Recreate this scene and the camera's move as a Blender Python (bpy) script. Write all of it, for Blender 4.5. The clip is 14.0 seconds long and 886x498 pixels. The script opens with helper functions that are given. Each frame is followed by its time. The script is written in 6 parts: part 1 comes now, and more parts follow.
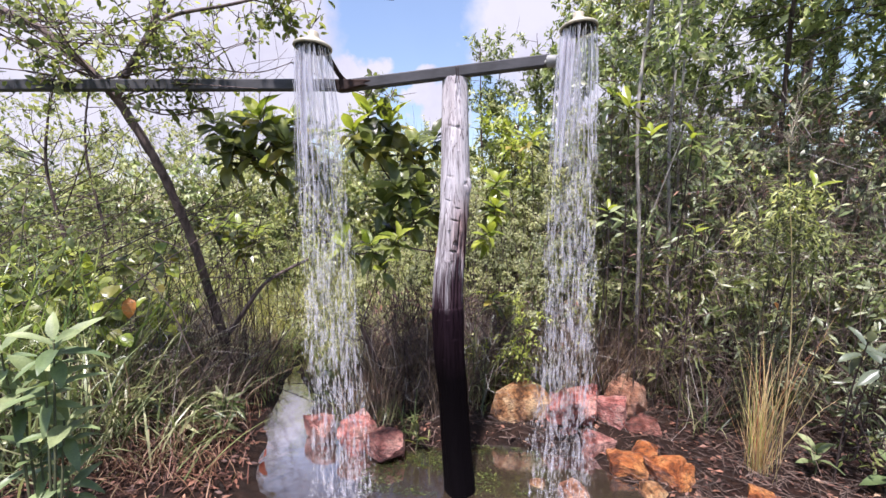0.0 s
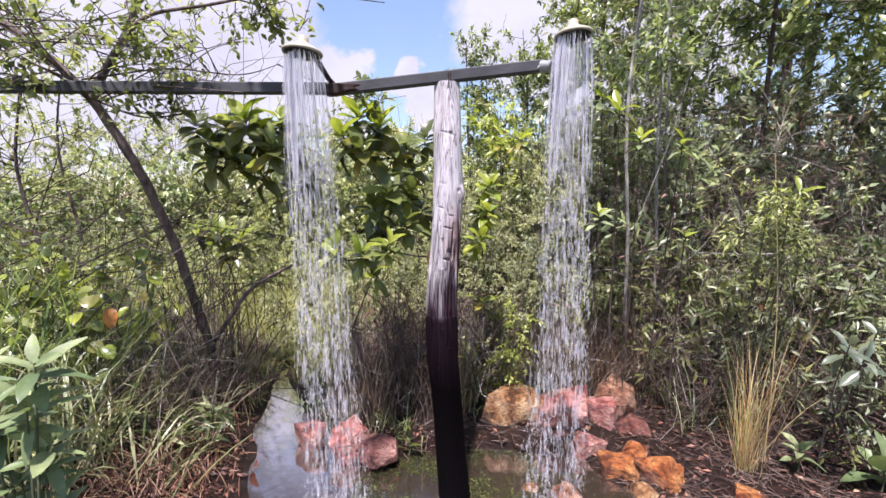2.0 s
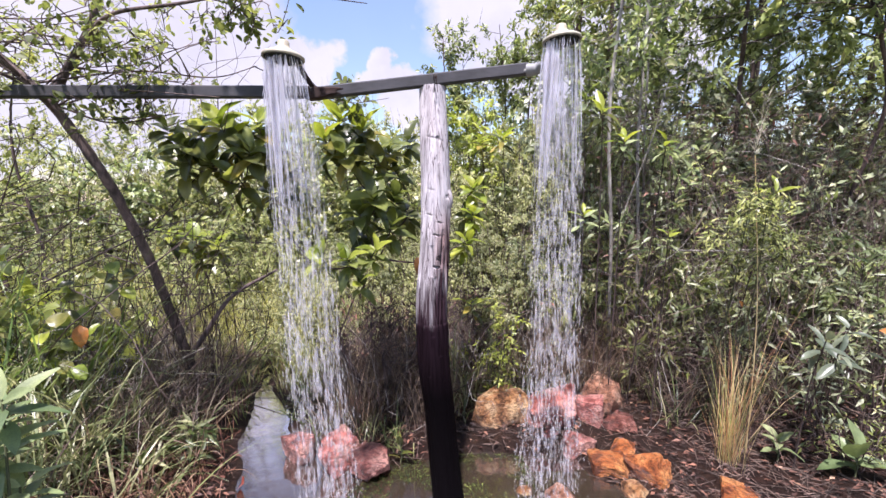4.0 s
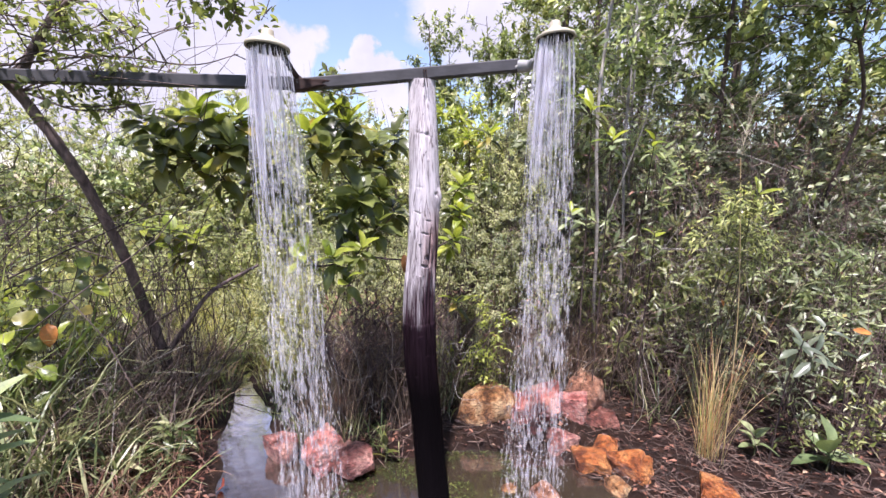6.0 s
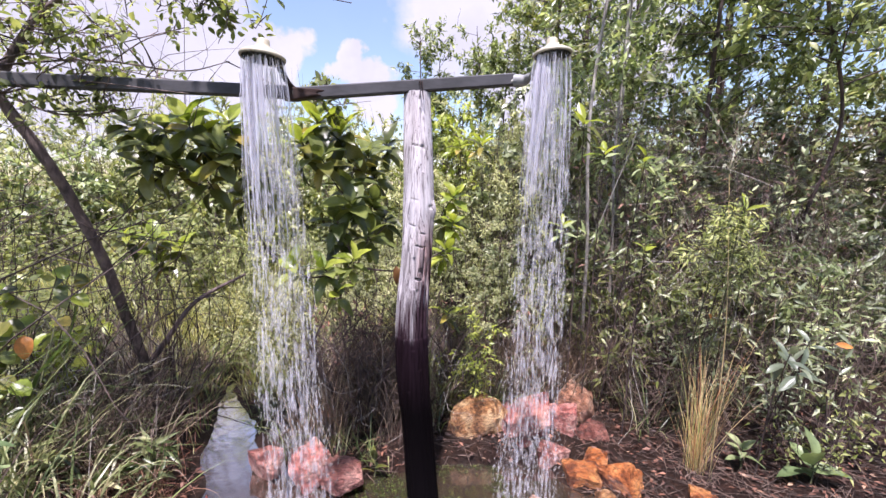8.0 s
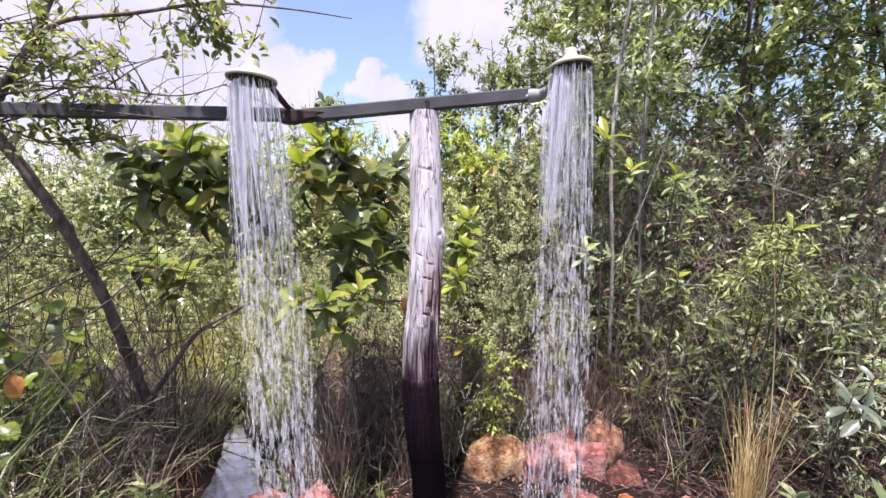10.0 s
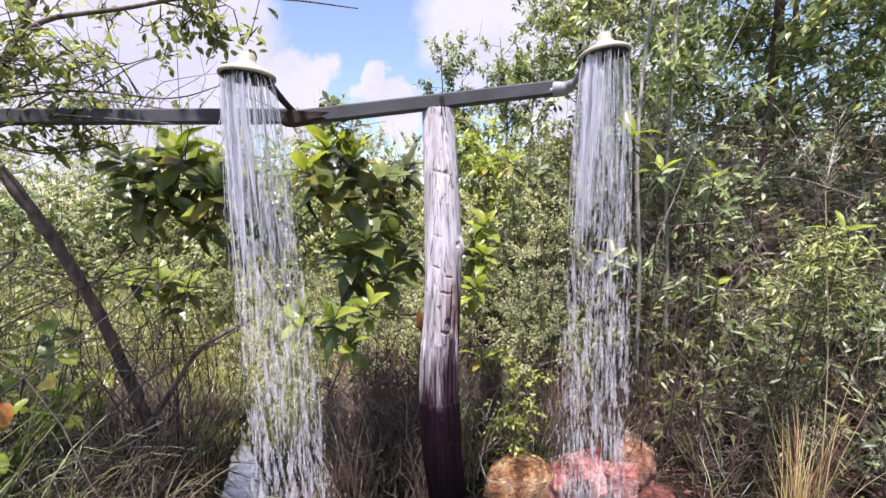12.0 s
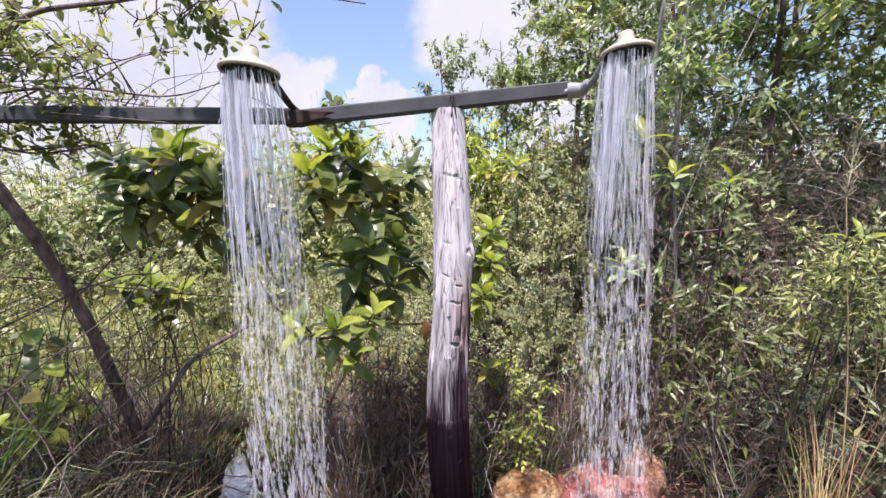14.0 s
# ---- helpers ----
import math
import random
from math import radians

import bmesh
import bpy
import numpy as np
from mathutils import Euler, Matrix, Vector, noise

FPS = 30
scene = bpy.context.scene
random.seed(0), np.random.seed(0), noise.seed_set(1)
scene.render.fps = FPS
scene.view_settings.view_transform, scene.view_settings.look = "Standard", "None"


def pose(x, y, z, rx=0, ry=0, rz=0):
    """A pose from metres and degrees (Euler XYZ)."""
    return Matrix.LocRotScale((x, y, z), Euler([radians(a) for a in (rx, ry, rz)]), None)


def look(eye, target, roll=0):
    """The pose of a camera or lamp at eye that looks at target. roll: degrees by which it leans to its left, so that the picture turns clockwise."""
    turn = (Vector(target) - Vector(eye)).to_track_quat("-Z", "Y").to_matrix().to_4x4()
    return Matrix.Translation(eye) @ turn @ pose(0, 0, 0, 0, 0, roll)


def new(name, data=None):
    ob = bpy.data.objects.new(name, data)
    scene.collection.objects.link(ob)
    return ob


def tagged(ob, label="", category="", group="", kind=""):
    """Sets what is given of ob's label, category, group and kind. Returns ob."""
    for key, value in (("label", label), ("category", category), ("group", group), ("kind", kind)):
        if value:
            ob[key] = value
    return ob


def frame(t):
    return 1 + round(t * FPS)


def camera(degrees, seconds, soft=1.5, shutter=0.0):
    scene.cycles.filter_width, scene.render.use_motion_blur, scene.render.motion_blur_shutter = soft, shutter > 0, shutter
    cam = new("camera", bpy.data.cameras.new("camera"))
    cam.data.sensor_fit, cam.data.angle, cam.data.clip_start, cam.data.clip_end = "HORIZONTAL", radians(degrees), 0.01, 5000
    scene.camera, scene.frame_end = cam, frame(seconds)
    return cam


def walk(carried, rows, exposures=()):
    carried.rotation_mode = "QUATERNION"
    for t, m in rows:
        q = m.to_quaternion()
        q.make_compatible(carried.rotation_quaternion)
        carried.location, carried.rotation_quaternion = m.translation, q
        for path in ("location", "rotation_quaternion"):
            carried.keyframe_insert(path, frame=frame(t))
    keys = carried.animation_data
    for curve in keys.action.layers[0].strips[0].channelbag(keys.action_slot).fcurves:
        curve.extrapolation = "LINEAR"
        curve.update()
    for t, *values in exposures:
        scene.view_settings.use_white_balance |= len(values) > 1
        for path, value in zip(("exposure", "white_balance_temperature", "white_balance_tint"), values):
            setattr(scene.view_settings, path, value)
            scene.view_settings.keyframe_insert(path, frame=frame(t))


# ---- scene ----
cam = camera(92.9, 14.0)
METRES, EYE, TILT, LEAN, TURN = 0.8, 1.46, -5.5, 0.0, 0.0
ROWS = [
    (0.0, 0.0, 0.0, 0.0, 0.0, 0.0, -0.0),
    (0.5, -0.0236, 0.0128, 0.0185, -0.54, -0.37, -0.05),
    (1.0, -0.0418, 0.0184, 0.0379, -0.99, -0.63, -0.05),
    (1.5, -0.0531, 0.0254, 0.065, -1.51, -0.8, 0.12),
    (2.0, -0.0572, 0.0276, 0.0899, -2.16, -0.92, 0.38),
    (2.5, -0.0647, 0.0404, 0.1098, -2.89, -1.04, 0.6),
    (3.0, -0.0881, 0.0525, 0.135, -3.77, -1.2, 0.86),
    (5.5, -0.1559, 0.1153, 0.2198, -7.11, -3.09, 1.52),
    (6.0, -0.1607, 0.1268, 0.2239, -7.71, -3.16, 0.91),
    (6.5, -0.1748, 0.1451, 0.2303, -8.25, -3.15, 0.3),
    (7.0, -0.1848, 0.1505, 0.2441, -8.73, -3.02, 0.05),
    (7.5, -0.1949, 0.1523, 0.257, -9.27, -2.77, 0.09),
    (8.0, -0.2071, 0.1575, 0.2712, -9.64, -2.47, 0.2),
    (10.5, -0.1038, 0.4181, 0.3783, -6.22, -0.51, 1.23),
    (11.0, -0.1003, 0.4551, 0.3899, -5.68, -0.58, 1.56),
    (11.5, -0.123, 0.5194, 0.4025, -5.68, -0.61, 1.82),
    (12.0, -0.1502, 0.5848, 0.4106, -6.05, -0.49, 1.88),
    (12.5, -0.1671, 0.6187, 0.4133, -6.46, -0.23, 1.74),
    (13.0, -0.1822, 0.6362, 0.4176, -6.7, 0.07, 1.65),
    (13.5, -0.2035, 0.666, 0.419, -6.79, 0.27, 1.62),
    (14.0, -0.2095, 0.6918, 0.4276, -6.75, 0.04, 1.61),
]
walk(cam, [(t, pose(0, 0, EYE, TILT, LEAN, TURN) @ pose(METRES * x, METRES * y, METRES * z, 90 + pitch, roll, yaw)) for t, x, y, z, yaw, pitch, roll in ROWS],
     exposures=[(0.0, 1.1, 5980, 23), (5.5, 1.2, 5980, 27), (8.0, 1.2, 5980, 27), (14.0, 1.12, 5980, 23)])

# ---- light: a bright sky with broken cloud, the sun high behind the viewer ----
SUN_ELEVATION, SUN_TURN = 71.0, 200.0


def links(tree, *pairs):
    for a, b in pairs:
        tree.links.new(a, b)


def ramp(t, fac, *stops):
    r = t.nodes.new("ShaderNodeValToRGB")
    while len(r.color_ramp.elements) < len(stops):
        r.color_ramp.elements.new(0.5)
    for el, (p, c) in zip(r.color_ramp.elements, stops):
        el.position, el.color = p, (*c, 1)
    t.links.new(fac, r.inputs[0])
    return r.outputs["Color"]


def make_world():
    w = bpy.data.worlds.new("sky")
    scene.world = w
    w.use_nodes = True
    t = w.node_tree
    n = t.nodes
    n.clear()
    sky = n.new("ShaderNodeTexSky")
    sky.sky_type, sky.sun_disc = "NISHITA", False
    sky.sun_elevation, sky.sun_rotation = radians(SUN_ELEVATION), radians(SUN_TURN)
    sky.air_density, sky.dust_density, sky.ozone_density = 1.5, 0.3, 2.5
    co = n.new("ShaderNodeTexCoord")
    wob = n.new("ShaderNodeTexNoise")
    wob.inputs["Scale"].default_value, wob.inputs["Detail"].default_value, wob.inputs["Roughness"].default_value = 9.0, 7.0, 0.55
    off = n.new("ShaderNodeVectorMath")
    off.operation = "MULTIPLY_ADD"
    off.inputs[1].default_value, off.inputs[2].default_value = (0.2, 0.2, 0.2), (-0.1, -0.1, -0.1)
    add = n.new("ShaderNodeVectorMath")
    links(t, (co.outputs["Generated"], wob.inputs["Vector"]), (wob.outputs["Color"], off.inputs[0]),
          (co.outputs["Generated"], add.inputs[0]), (off.outputs[0], add.inputs[1]))

    def blob(centre, r0, r1):
        d = n.new("ShaderNodeVectorMath")
        d.operation = "DISTANCE"
        d.inputs[1].default_value = centre
        m = n.new("ShaderNodeMapRange")
        m.inputs["From Min"].default_value, m.inputs["From Max"].default_value = r0, r1
        m.inputs["To Min"].default_value, m.inputs["To Max"].default_value = 1.0, 0.0
        links(t, (add.outputs[0], d.inputs[0]), (d.outputs["Value"], m.inputs["Value"]))
        return m.outputs["Result"]

    def mathop(op, a, b):
        m = n.new("ShaderNodeMath")
        m.operation, m.use_clamp = op, True
        for k, v in enumerate((a, b)):
            if isinstance(v, float):
                m.inputs[k].default_value = v
            else:
                t.links.new(v, m.inputs[k])
        return m.outputs[0]

    # clouds: a broad bank on one hand, a second one on the other, and small cumulus heads in the blue between them
    heads = [((-0.47, 0.83, 0.32), 0.27), ((-0.75, 0.6, 0.25), 0.32), ((-0.2, 0.94, 0.27), 0.075), ((0.27, 0.87, 0.42), 0.235), ((0.42, 0.86, 0.27), 0.2),
             ((-0.047, 0.96, 0.285), 0.045), ((-0.02, 0.97, 0.235), 0.05), ((0.03, 0.98, 0.19), 0.065), ((-0.24, 0.95, 0.2), 0.09)]
    banks = blob(heads[0][0], heads[0][1] * 0.82, heads[0][1] * 1.08)
    for centre, r in heads[1:]:
        banks = mathop("MAXIMUM", banks, blob(centre, r * 0.82, r * 1.08))
    clear = blob((-0.02, 0.93, 0.36), 0.24, 0.36)
    broken = n.new("ShaderNodeTexNoise")
    broken.inputs["Scale"].default_value, broken.inputs["Detail"].default_value = 2.2, 6.0
    rng = n.new("ShaderNodeMapRange")
    rng.inputs["From Min"].default_value, rng.inputs["From Max"].default_value = 0.5, 0.7
    links(t, (co.outputs["Generated"], broken.inputs["Vector"]), (broken.outputs["Fac"], rng.inputs["Value"]))
    cover = mathop("MAXIMUM", mathop("SUBTRACT", rng.outputs["Result"], clear), banks)
    cover = mathop("MAXIMUM", mathop("MULTIPLY", cover, 0.96), 0.1)
    shade = n.new("ShaderNodeTexNoise")
    shade.inputs["Scale"].default_value, shade.inputs["Detail"].default_value = 5.0, 5.0
    t.links.new(add.outputs[0], shade.inputs["Vector"])
    tone = ramp(t, shade.outputs["Fac"], (0.35, (0.9, 0.88, 0.94)), (0.6, (1.04, 1.02, 1.03)))
    b1, b2, mix = n.new("ShaderNodeBackground"), n.new("ShaderNodeBackground"), n.new("ShaderNodeMixShader")
    b1.inputs["Strength"].default_value = 0.088
    b2.inputs["Strength"].default_value = 0.415
    out = n.new("ShaderNodeOutputWorld")
    links(t, (sky.outputs[0], b1.inputs["Color"]), (tone, b2.inputs["Color"]), (cover, mix.inputs[0]), (b1.outputs[0], mix.inputs[1]),
          (b2.outputs[0], mix.inputs[2]), (mix.outputs[0], out.inputs["Surface"]))


make_world()
sun = new("sun", bpy.data.lights.new("sun", "SUN"))
sun.data.energy, sun.data.angle, sun.data.color = 5.0, radians(2.5), (1.0, 0.95, 0.87)
a, e = radians(SUN_TURN), radians(SUN_ELEVATION)
sun.matrix_world = look((math.sin(a) * math.cos(e) * 30, math.cos(a) * math.cos(e) * 30, math.sin(e) * 30), (0, 0, 0))

# ---- materials ----


def material(name):
    m = bpy.data.materials.new(name)
    m.use_nodes = True
    t = m.node_tree
    return m, t, t.nodes["Principled BSDF"], t.nodes["Material Output"]


def noise_tex(t, scale, detail=4.0, rough=0.55, stretch=None, kind="Object"):
    co = t.nodes.new("ShaderNodeTexCoord")
    src = co.outputs[kind]
    if stretch:
        mp = t.nodes.new("ShaderNodeMapping")
        mp.inputs["Scale"].default_value = stretch
        t.links.new(src, mp.inputs["Vector"])
        src = mp.outputs[0]
    n = t.nodes.new("ShaderNodeTexNoise")
    n.inputs["Scale"].default_value, n.inputs["Detail"].default_value, n.inputs["Roughness"].default_value = scale, detail, rough
    t.links.new(src, n.inputs["Vector"])
    return n.outputs["Fac"]


def mixed(t, fac, a, b, mode="MIX"):
    m = t.nodes.new("ShaderNodeMix")
    m.data_type, m.blend_type = "RGBA", mode
    for sock, v in ((m.inputs[0], fac), (m.inputs[6], a), (m.inputs[7], b)):
        if isinstance(v, (float, int)):
            sock.default_value = v
        elif isinstance(v, tuple):
            sock.default_value = (*v, 1)
        else:
            t.links.new(v, sock)
    return m.outputs[2]


def bump(t, bsdf, height, strength, distance=0.01):
    b = t.nodes.new("ShaderNodeBump")
    b.inputs["Strength"].default_value, b.inputs["Distance"].default_value = strength, distance
    t.links.new(height, b.inputs["Height"])
    t.links.new(b.outputs[0], bsdf.inputs["Normal"])


def leaf_material(name, stops, through_light=0.35, rough=0.36, by_object=False):
    """Foliage: colour varies from leaf to leaf and across the blade, with shade between clumps painted in, and daylight
    passes through it.
    """
    m, t, p, out = material(name)
    if by_object:
        rnd = t.nodes.new("ShaderNodeObjectInfo").outputs["Random"]
    else:
        rnd = t.nodes.new("ShaderNodeNewGeometry").outputs["Random Per Island"]
    col = ramp(t, rnd, *stops)
    spots = noise_tex(t, 30.0, 3.0)
    col = mixed(t, 0.35, col, ramp(t, spots, (0.3, (0.45, 0.45, 0.35)), (0.7, (1.25, 1.2, 1.0))), "MULTIPLY")
    # broad soft shade and light painted into the colour, deepening gaps between leaf clumps
    clump_shade = noise_tex(t, 1.3, 2.0)
    col = mixed(t, 0.75, col, ramp(t, clump_shade, (0.34, (0.42, 0.46, 0.42)), (0.64, (1.5, 1.45, 1.26))), "MULTIPLY")
    hs = t.nodes.new("ShaderNodeHueSaturation")
    hs.inputs["Saturation"].default_value, hs.inputs["Hue"].default_value = 0.97, 0.489
    t.links.new(col, hs.inputs["Color"])
    col = hs.outputs["Color"]
    t.links.new(col, p.inputs["Base Color"])
    p.inputs["Roughness"].default_value = rough
    p.inputs["Specular IOR Level"].default_value = 0.55
    tr = t.nodes.new("ShaderNodeBsdfTranslucent")
    t.links.new(mixed(t, 1.0, col, (1.22, 1.24, 0.82), "MULTIPLY"), tr.inputs["Color"])
    mx = t.nodes.new("ShaderNodeMixShader")
    mx.inputs[0].default_value = through_light
    links(t, (p.outputs[0], mx.inputs[1]), (tr.outputs[0], mx.inputs[2]), (mx.outputs[0], out.inputs["Surface"]))
    return m


LEAF_BIG = leaf_material("broad_leaf", [(0.0, (0.045, 0.06, 0.02)), (0.5, (0.125, 0.145, 0.034)), (0.8, (0.26, 0.255, 0.048)), (1.0, (0.4, 0.33, 0.06))], 0.36, 0.32, True)
LEAF_INNER = leaf_material("inner_leaf", [(0.0, (0.05, 0.068, 0.022)), (0.5, (0.1, 0.125, 0.036)), (0.85, (0.19, 0.21, 0.055)), (1.0, (0.32, 0.31, 0.08))], 0.4, 0.34)
LEAF_YOUNG = leaf_material("young_leaf", [(0.0, (0.21, 0.31, 0.035)), (1.0, (0.4, 0.47, 0.06))], 0.45, 0.35, True)
LEAF_CROWN = leaf_material("crown_leaf", [(0.0, (0.0602, 0.0893, 0.0355)), (0.5, (0.198, 0.257, 0.101)), (0.9, (0.387, 0.462, 0.213)), (1.0, (0.516, 0.525, 0.284))], 0.42)
LEAF_AIRY = leaf_material("airy_leaf", [(0.0, (0.09, 0.125, 0.035)), (0.5, (0.2, 0.25, 0.08)), (1.0, (0.36, 0.4, 0.15))], 0.5, 0.55)
LEAF_LIME = leaf_material("lime_leaf", [(0.0, (0.26, 0.36, 0.05)), (1.0, (0.44, 0.5, 0.1))], 0.45)
LEAF_OLIVE = leaf_material("olive_leaf", [(0.0, (0.11, 0.15, 0.045)), (0.6, (0.2, 0.25, 0.07)), (1.0, (0.3, 0.36, 0.08))], 0.4, 0.34, True)
LEAF_SAGE = leaf_material("sage_leaf", [(0.0, (0.09, 0.12, 0.085)), (1.0, (0.24, 0.28, 0.21))], 0.25, 0.32, True)
LEAF_WEED = leaf_material("weed_leaf", [(0.0, (0.11, 0.175, 0.075)), (1.0, (0.25, 0.335, 0.155))], 0.3, 0.45, True)
LEAF_PALE = leaf_material("pale_leaf", [(0.0, (0.19, 0.26, 0.12)), (1.0, (0.4, 0.47, 0.24))], 0.35, 0.55, True)
LEAF_MID = leaf_material("shrub_leaf", [(0.0, (0.072, 0.111, 0.0415)), (0.5, (0.225, 0.297, 0.127)), (0.9, (0.45, 0.541, 0.265)), (1.0, (0.522, 0.498, 0.288))], 0.42)
LEAF_DARK = leaf_material("dark_leaf", [(0.0, (0.07, 0.085, 0.04)), (0.5, (0.2, 0.22, 0.11)), (0.85, (0.42, 0.43, 0.24)), (1.0, (0.5, 0.4, 0.26))], 0.42)
LEAF_DULL = leaf_material("dull_leaf", [(0.0, (0.054, 0.07, 0.036)), (0.5, (0.189, 0.228, 0.132)), (0.85, (0.387, 0.445, 0.3)), (1.0, (0.522, 0.53, 0.432))], 0.34, 0.35)
LEAF_FINE = leaf_material("fine_leaf", [(0.0, (0.2, 0.24, 0.1)), (0.5, (0.34, 0.375, 0.175)), (1.0, (0.52, 0.53, 0.31))], 0.45, 0.55)
LEAF_GREY = leaf_material("grey_leaf", [(0.0, (0.12, 0.151, 0.0832)), (0.6, (0.344, 0.411, 0.239)), (0.9, (0.55, 0.634, 0.426)), (1.0, (0.568, 0.52, 0.354))], 0.4)
LEAF_LIGHT = leaf_material("light_leaf", [(0.0, (0.13, 0.18, 0.04)), (0.6, (0.25, 0.29, 0.095)), (1.0, (0.4, 0.41, 0.18))], 0.36)
LEAF_BRIGHT = leaf_material("bright_leaf", [(0.0, (0.18, 0.23, 0.075)), (0.6, (0.3, 0.35, 0.13)), (1.0, (0.45, 0.47, 0.23))], 0.42, 0.55)
LEAF_VIVID = leaf_material("vivid_leaf", [(0.0, (0.16, 0.22, 0.07)), (0.6, (0.36, 0.43, 0.15)), (1.0, (0.6, 0.62, 0.28))], 0.5)
GRASS_SUNNY = leaf_material("sunny_blade", [(0.0, (0.2, 0.23, 0.06)), (0.6, (0.34, 0.35, 0.11)), (1.0, (0.46, 0.42, 0.2))], 0.4)
GRASS_GREEN = leaf_material("green_blade", [(0.0, (0.035, 0.065, 0.02)), (0.5, (0.11, 0.155, 0.05)), (0.8, (0.27, 0.31, 0.14)), (1.0, (0.5, 0.47, 0.3))], 0.25)
GRASS_RUSSET = leaf_material("russet_blade", [(0.0, (0.05, 0.02, 0.013)), (0.6, (0.17, 0.08, 0.05)), (0.9, (0.36, 0.24, 0.15)), (1.0, (0.16, 0.19, 0.08))], 0.15, 0.6)
GRASS_PALE = leaf_material("pale_blade", [(0.0, (0.05, 0.08, 0.03)), (0.6, (0.16, 0.205, 0.092)), (1.0, (0.42, 0.43, 0.26))], 0.3)
GRASS_TALL = leaf_material("tall_blade", [(0.0, (0.07, 0.13, 0.035)), (0.5, (0.17, 0.26, 0.08)), (1.0, (0.38, 0.44, 0.2))], 0.4)
GRASS_DRY = leaf_material("dry_blade", [(0.0, (0.025, 0.015, 0.011)), (0.6, (0.09, 0.056, 0.038)), (0.9, (0.32, 0.24, 0.16)), (1.0, (0.1, 0.11, 0.05))], 0.12, 0.7)
GRASS_STRAW = leaf_material("straw_blade", [(0.0, (0.04, 0.027, 0.022)), (0.5, (0.14, 0.098, 0.08)), (0.85, (0.34, 0.26, 0.2)), (1.0, (0.2, 0.21, 0.1))], 0.2, 0.6)
GRASS_DULL = leaf_material("dull_blade", [(0.0, (0.035, 0.024, 0.02)), (0.5, (0.11, 0.08, 0.066)), (0.85, (0.26, 0.195, 0.16)), (1.0, (0.15, 0.13, 0.08))], 0.15, 0.6)
GRASS_TAN = leaf_material("tan_blade", [(0.0, (0.3, 0.13, 0.06)), (0.25, (0.5, 0.33, 0.16)), (0.6, (0.68, 0.58, 0.34)), (0.8, (0.36, 0.4, 0.15)), (1.0, (0.24, 0.32, 0.11))], 0.35, 0.5)
LEAF_DEAD = leaf_material("dead_leaf", [(0.0, (0.03, 0.014, 0.01)), (0.55, (0.1, 0.048, 0.032)), (0.92, (0.25, 0.125, 0.08)), (1.0, (0.42, 0.29, 0.2))], 0.12, 0.6)
PLUME = leaf_material("pale_plume", [(0.0, (0.4, 0.36, 0.3)), (1.0, (0.62, 0.58, 0.5))], 0.3, 0.7)
LEAF_BROWN = leaf_material("brown_leaf", [(0.0, (0.2, 0.09, 0.025)), (1.0, (0.3, 0.15, 0.04))], 0.35, 0.5)
LEAF_RED = leaf_material("red_dead_leaf", [(0.0, (0.26, 0.07, 0.035)), (1.0, (0.32, 0.09, 0.045))], 0.25, 0.4)
LEAF_ORANGE = leaf_material("orange_leaf", [(0.0, (0.68, 0.29, 0.05)), (1.0, (0.72, 0.32, 0.06))], 0.4, 0.5)


def bark_material(name, dark, light, scale=26.0):
    m, t, p, out = material(name)
    f = noise_tex(t, scale, 6.0, 0.65, (1, 1, 0.3))
    g = noise_tex(t, 3.0, 3.0)
    col = mixed(t, 0.4, ramp(t, f, (0.4, dark), (0.6, light)), ramp(t, g, (0.4, dark), (0.6, light)))
    t.links.new(col, p.inputs["Base Color"])
    p.inputs["Roughness"].default_value = 0.85
    bump(t, p, f, 1.0, 0.012)
    return m


BARK = bark_material("brown_bark", (0.02, 0.013, 0.012), (0.12, 0.08, 0.068))
BARK_TREE = bark_material("mottled_bark", (0.035, 0.024, 0.022), (0.21, 0.15, 0.135), 34.0)
BARK_PALE = bark_material("pale_bark", (0.1, 0.085, 0.075), (0.46, 0.42, 0.37))
TWIG = bark_material("dry_twig", (0.012, 0.008, 0.006), (0.23, 0.16, 0.125), 9.0)
STEM = bark_material("green_stem", (0.05, 0.06, 0.025), (0.13, 0.13, 0.06), 12.0)


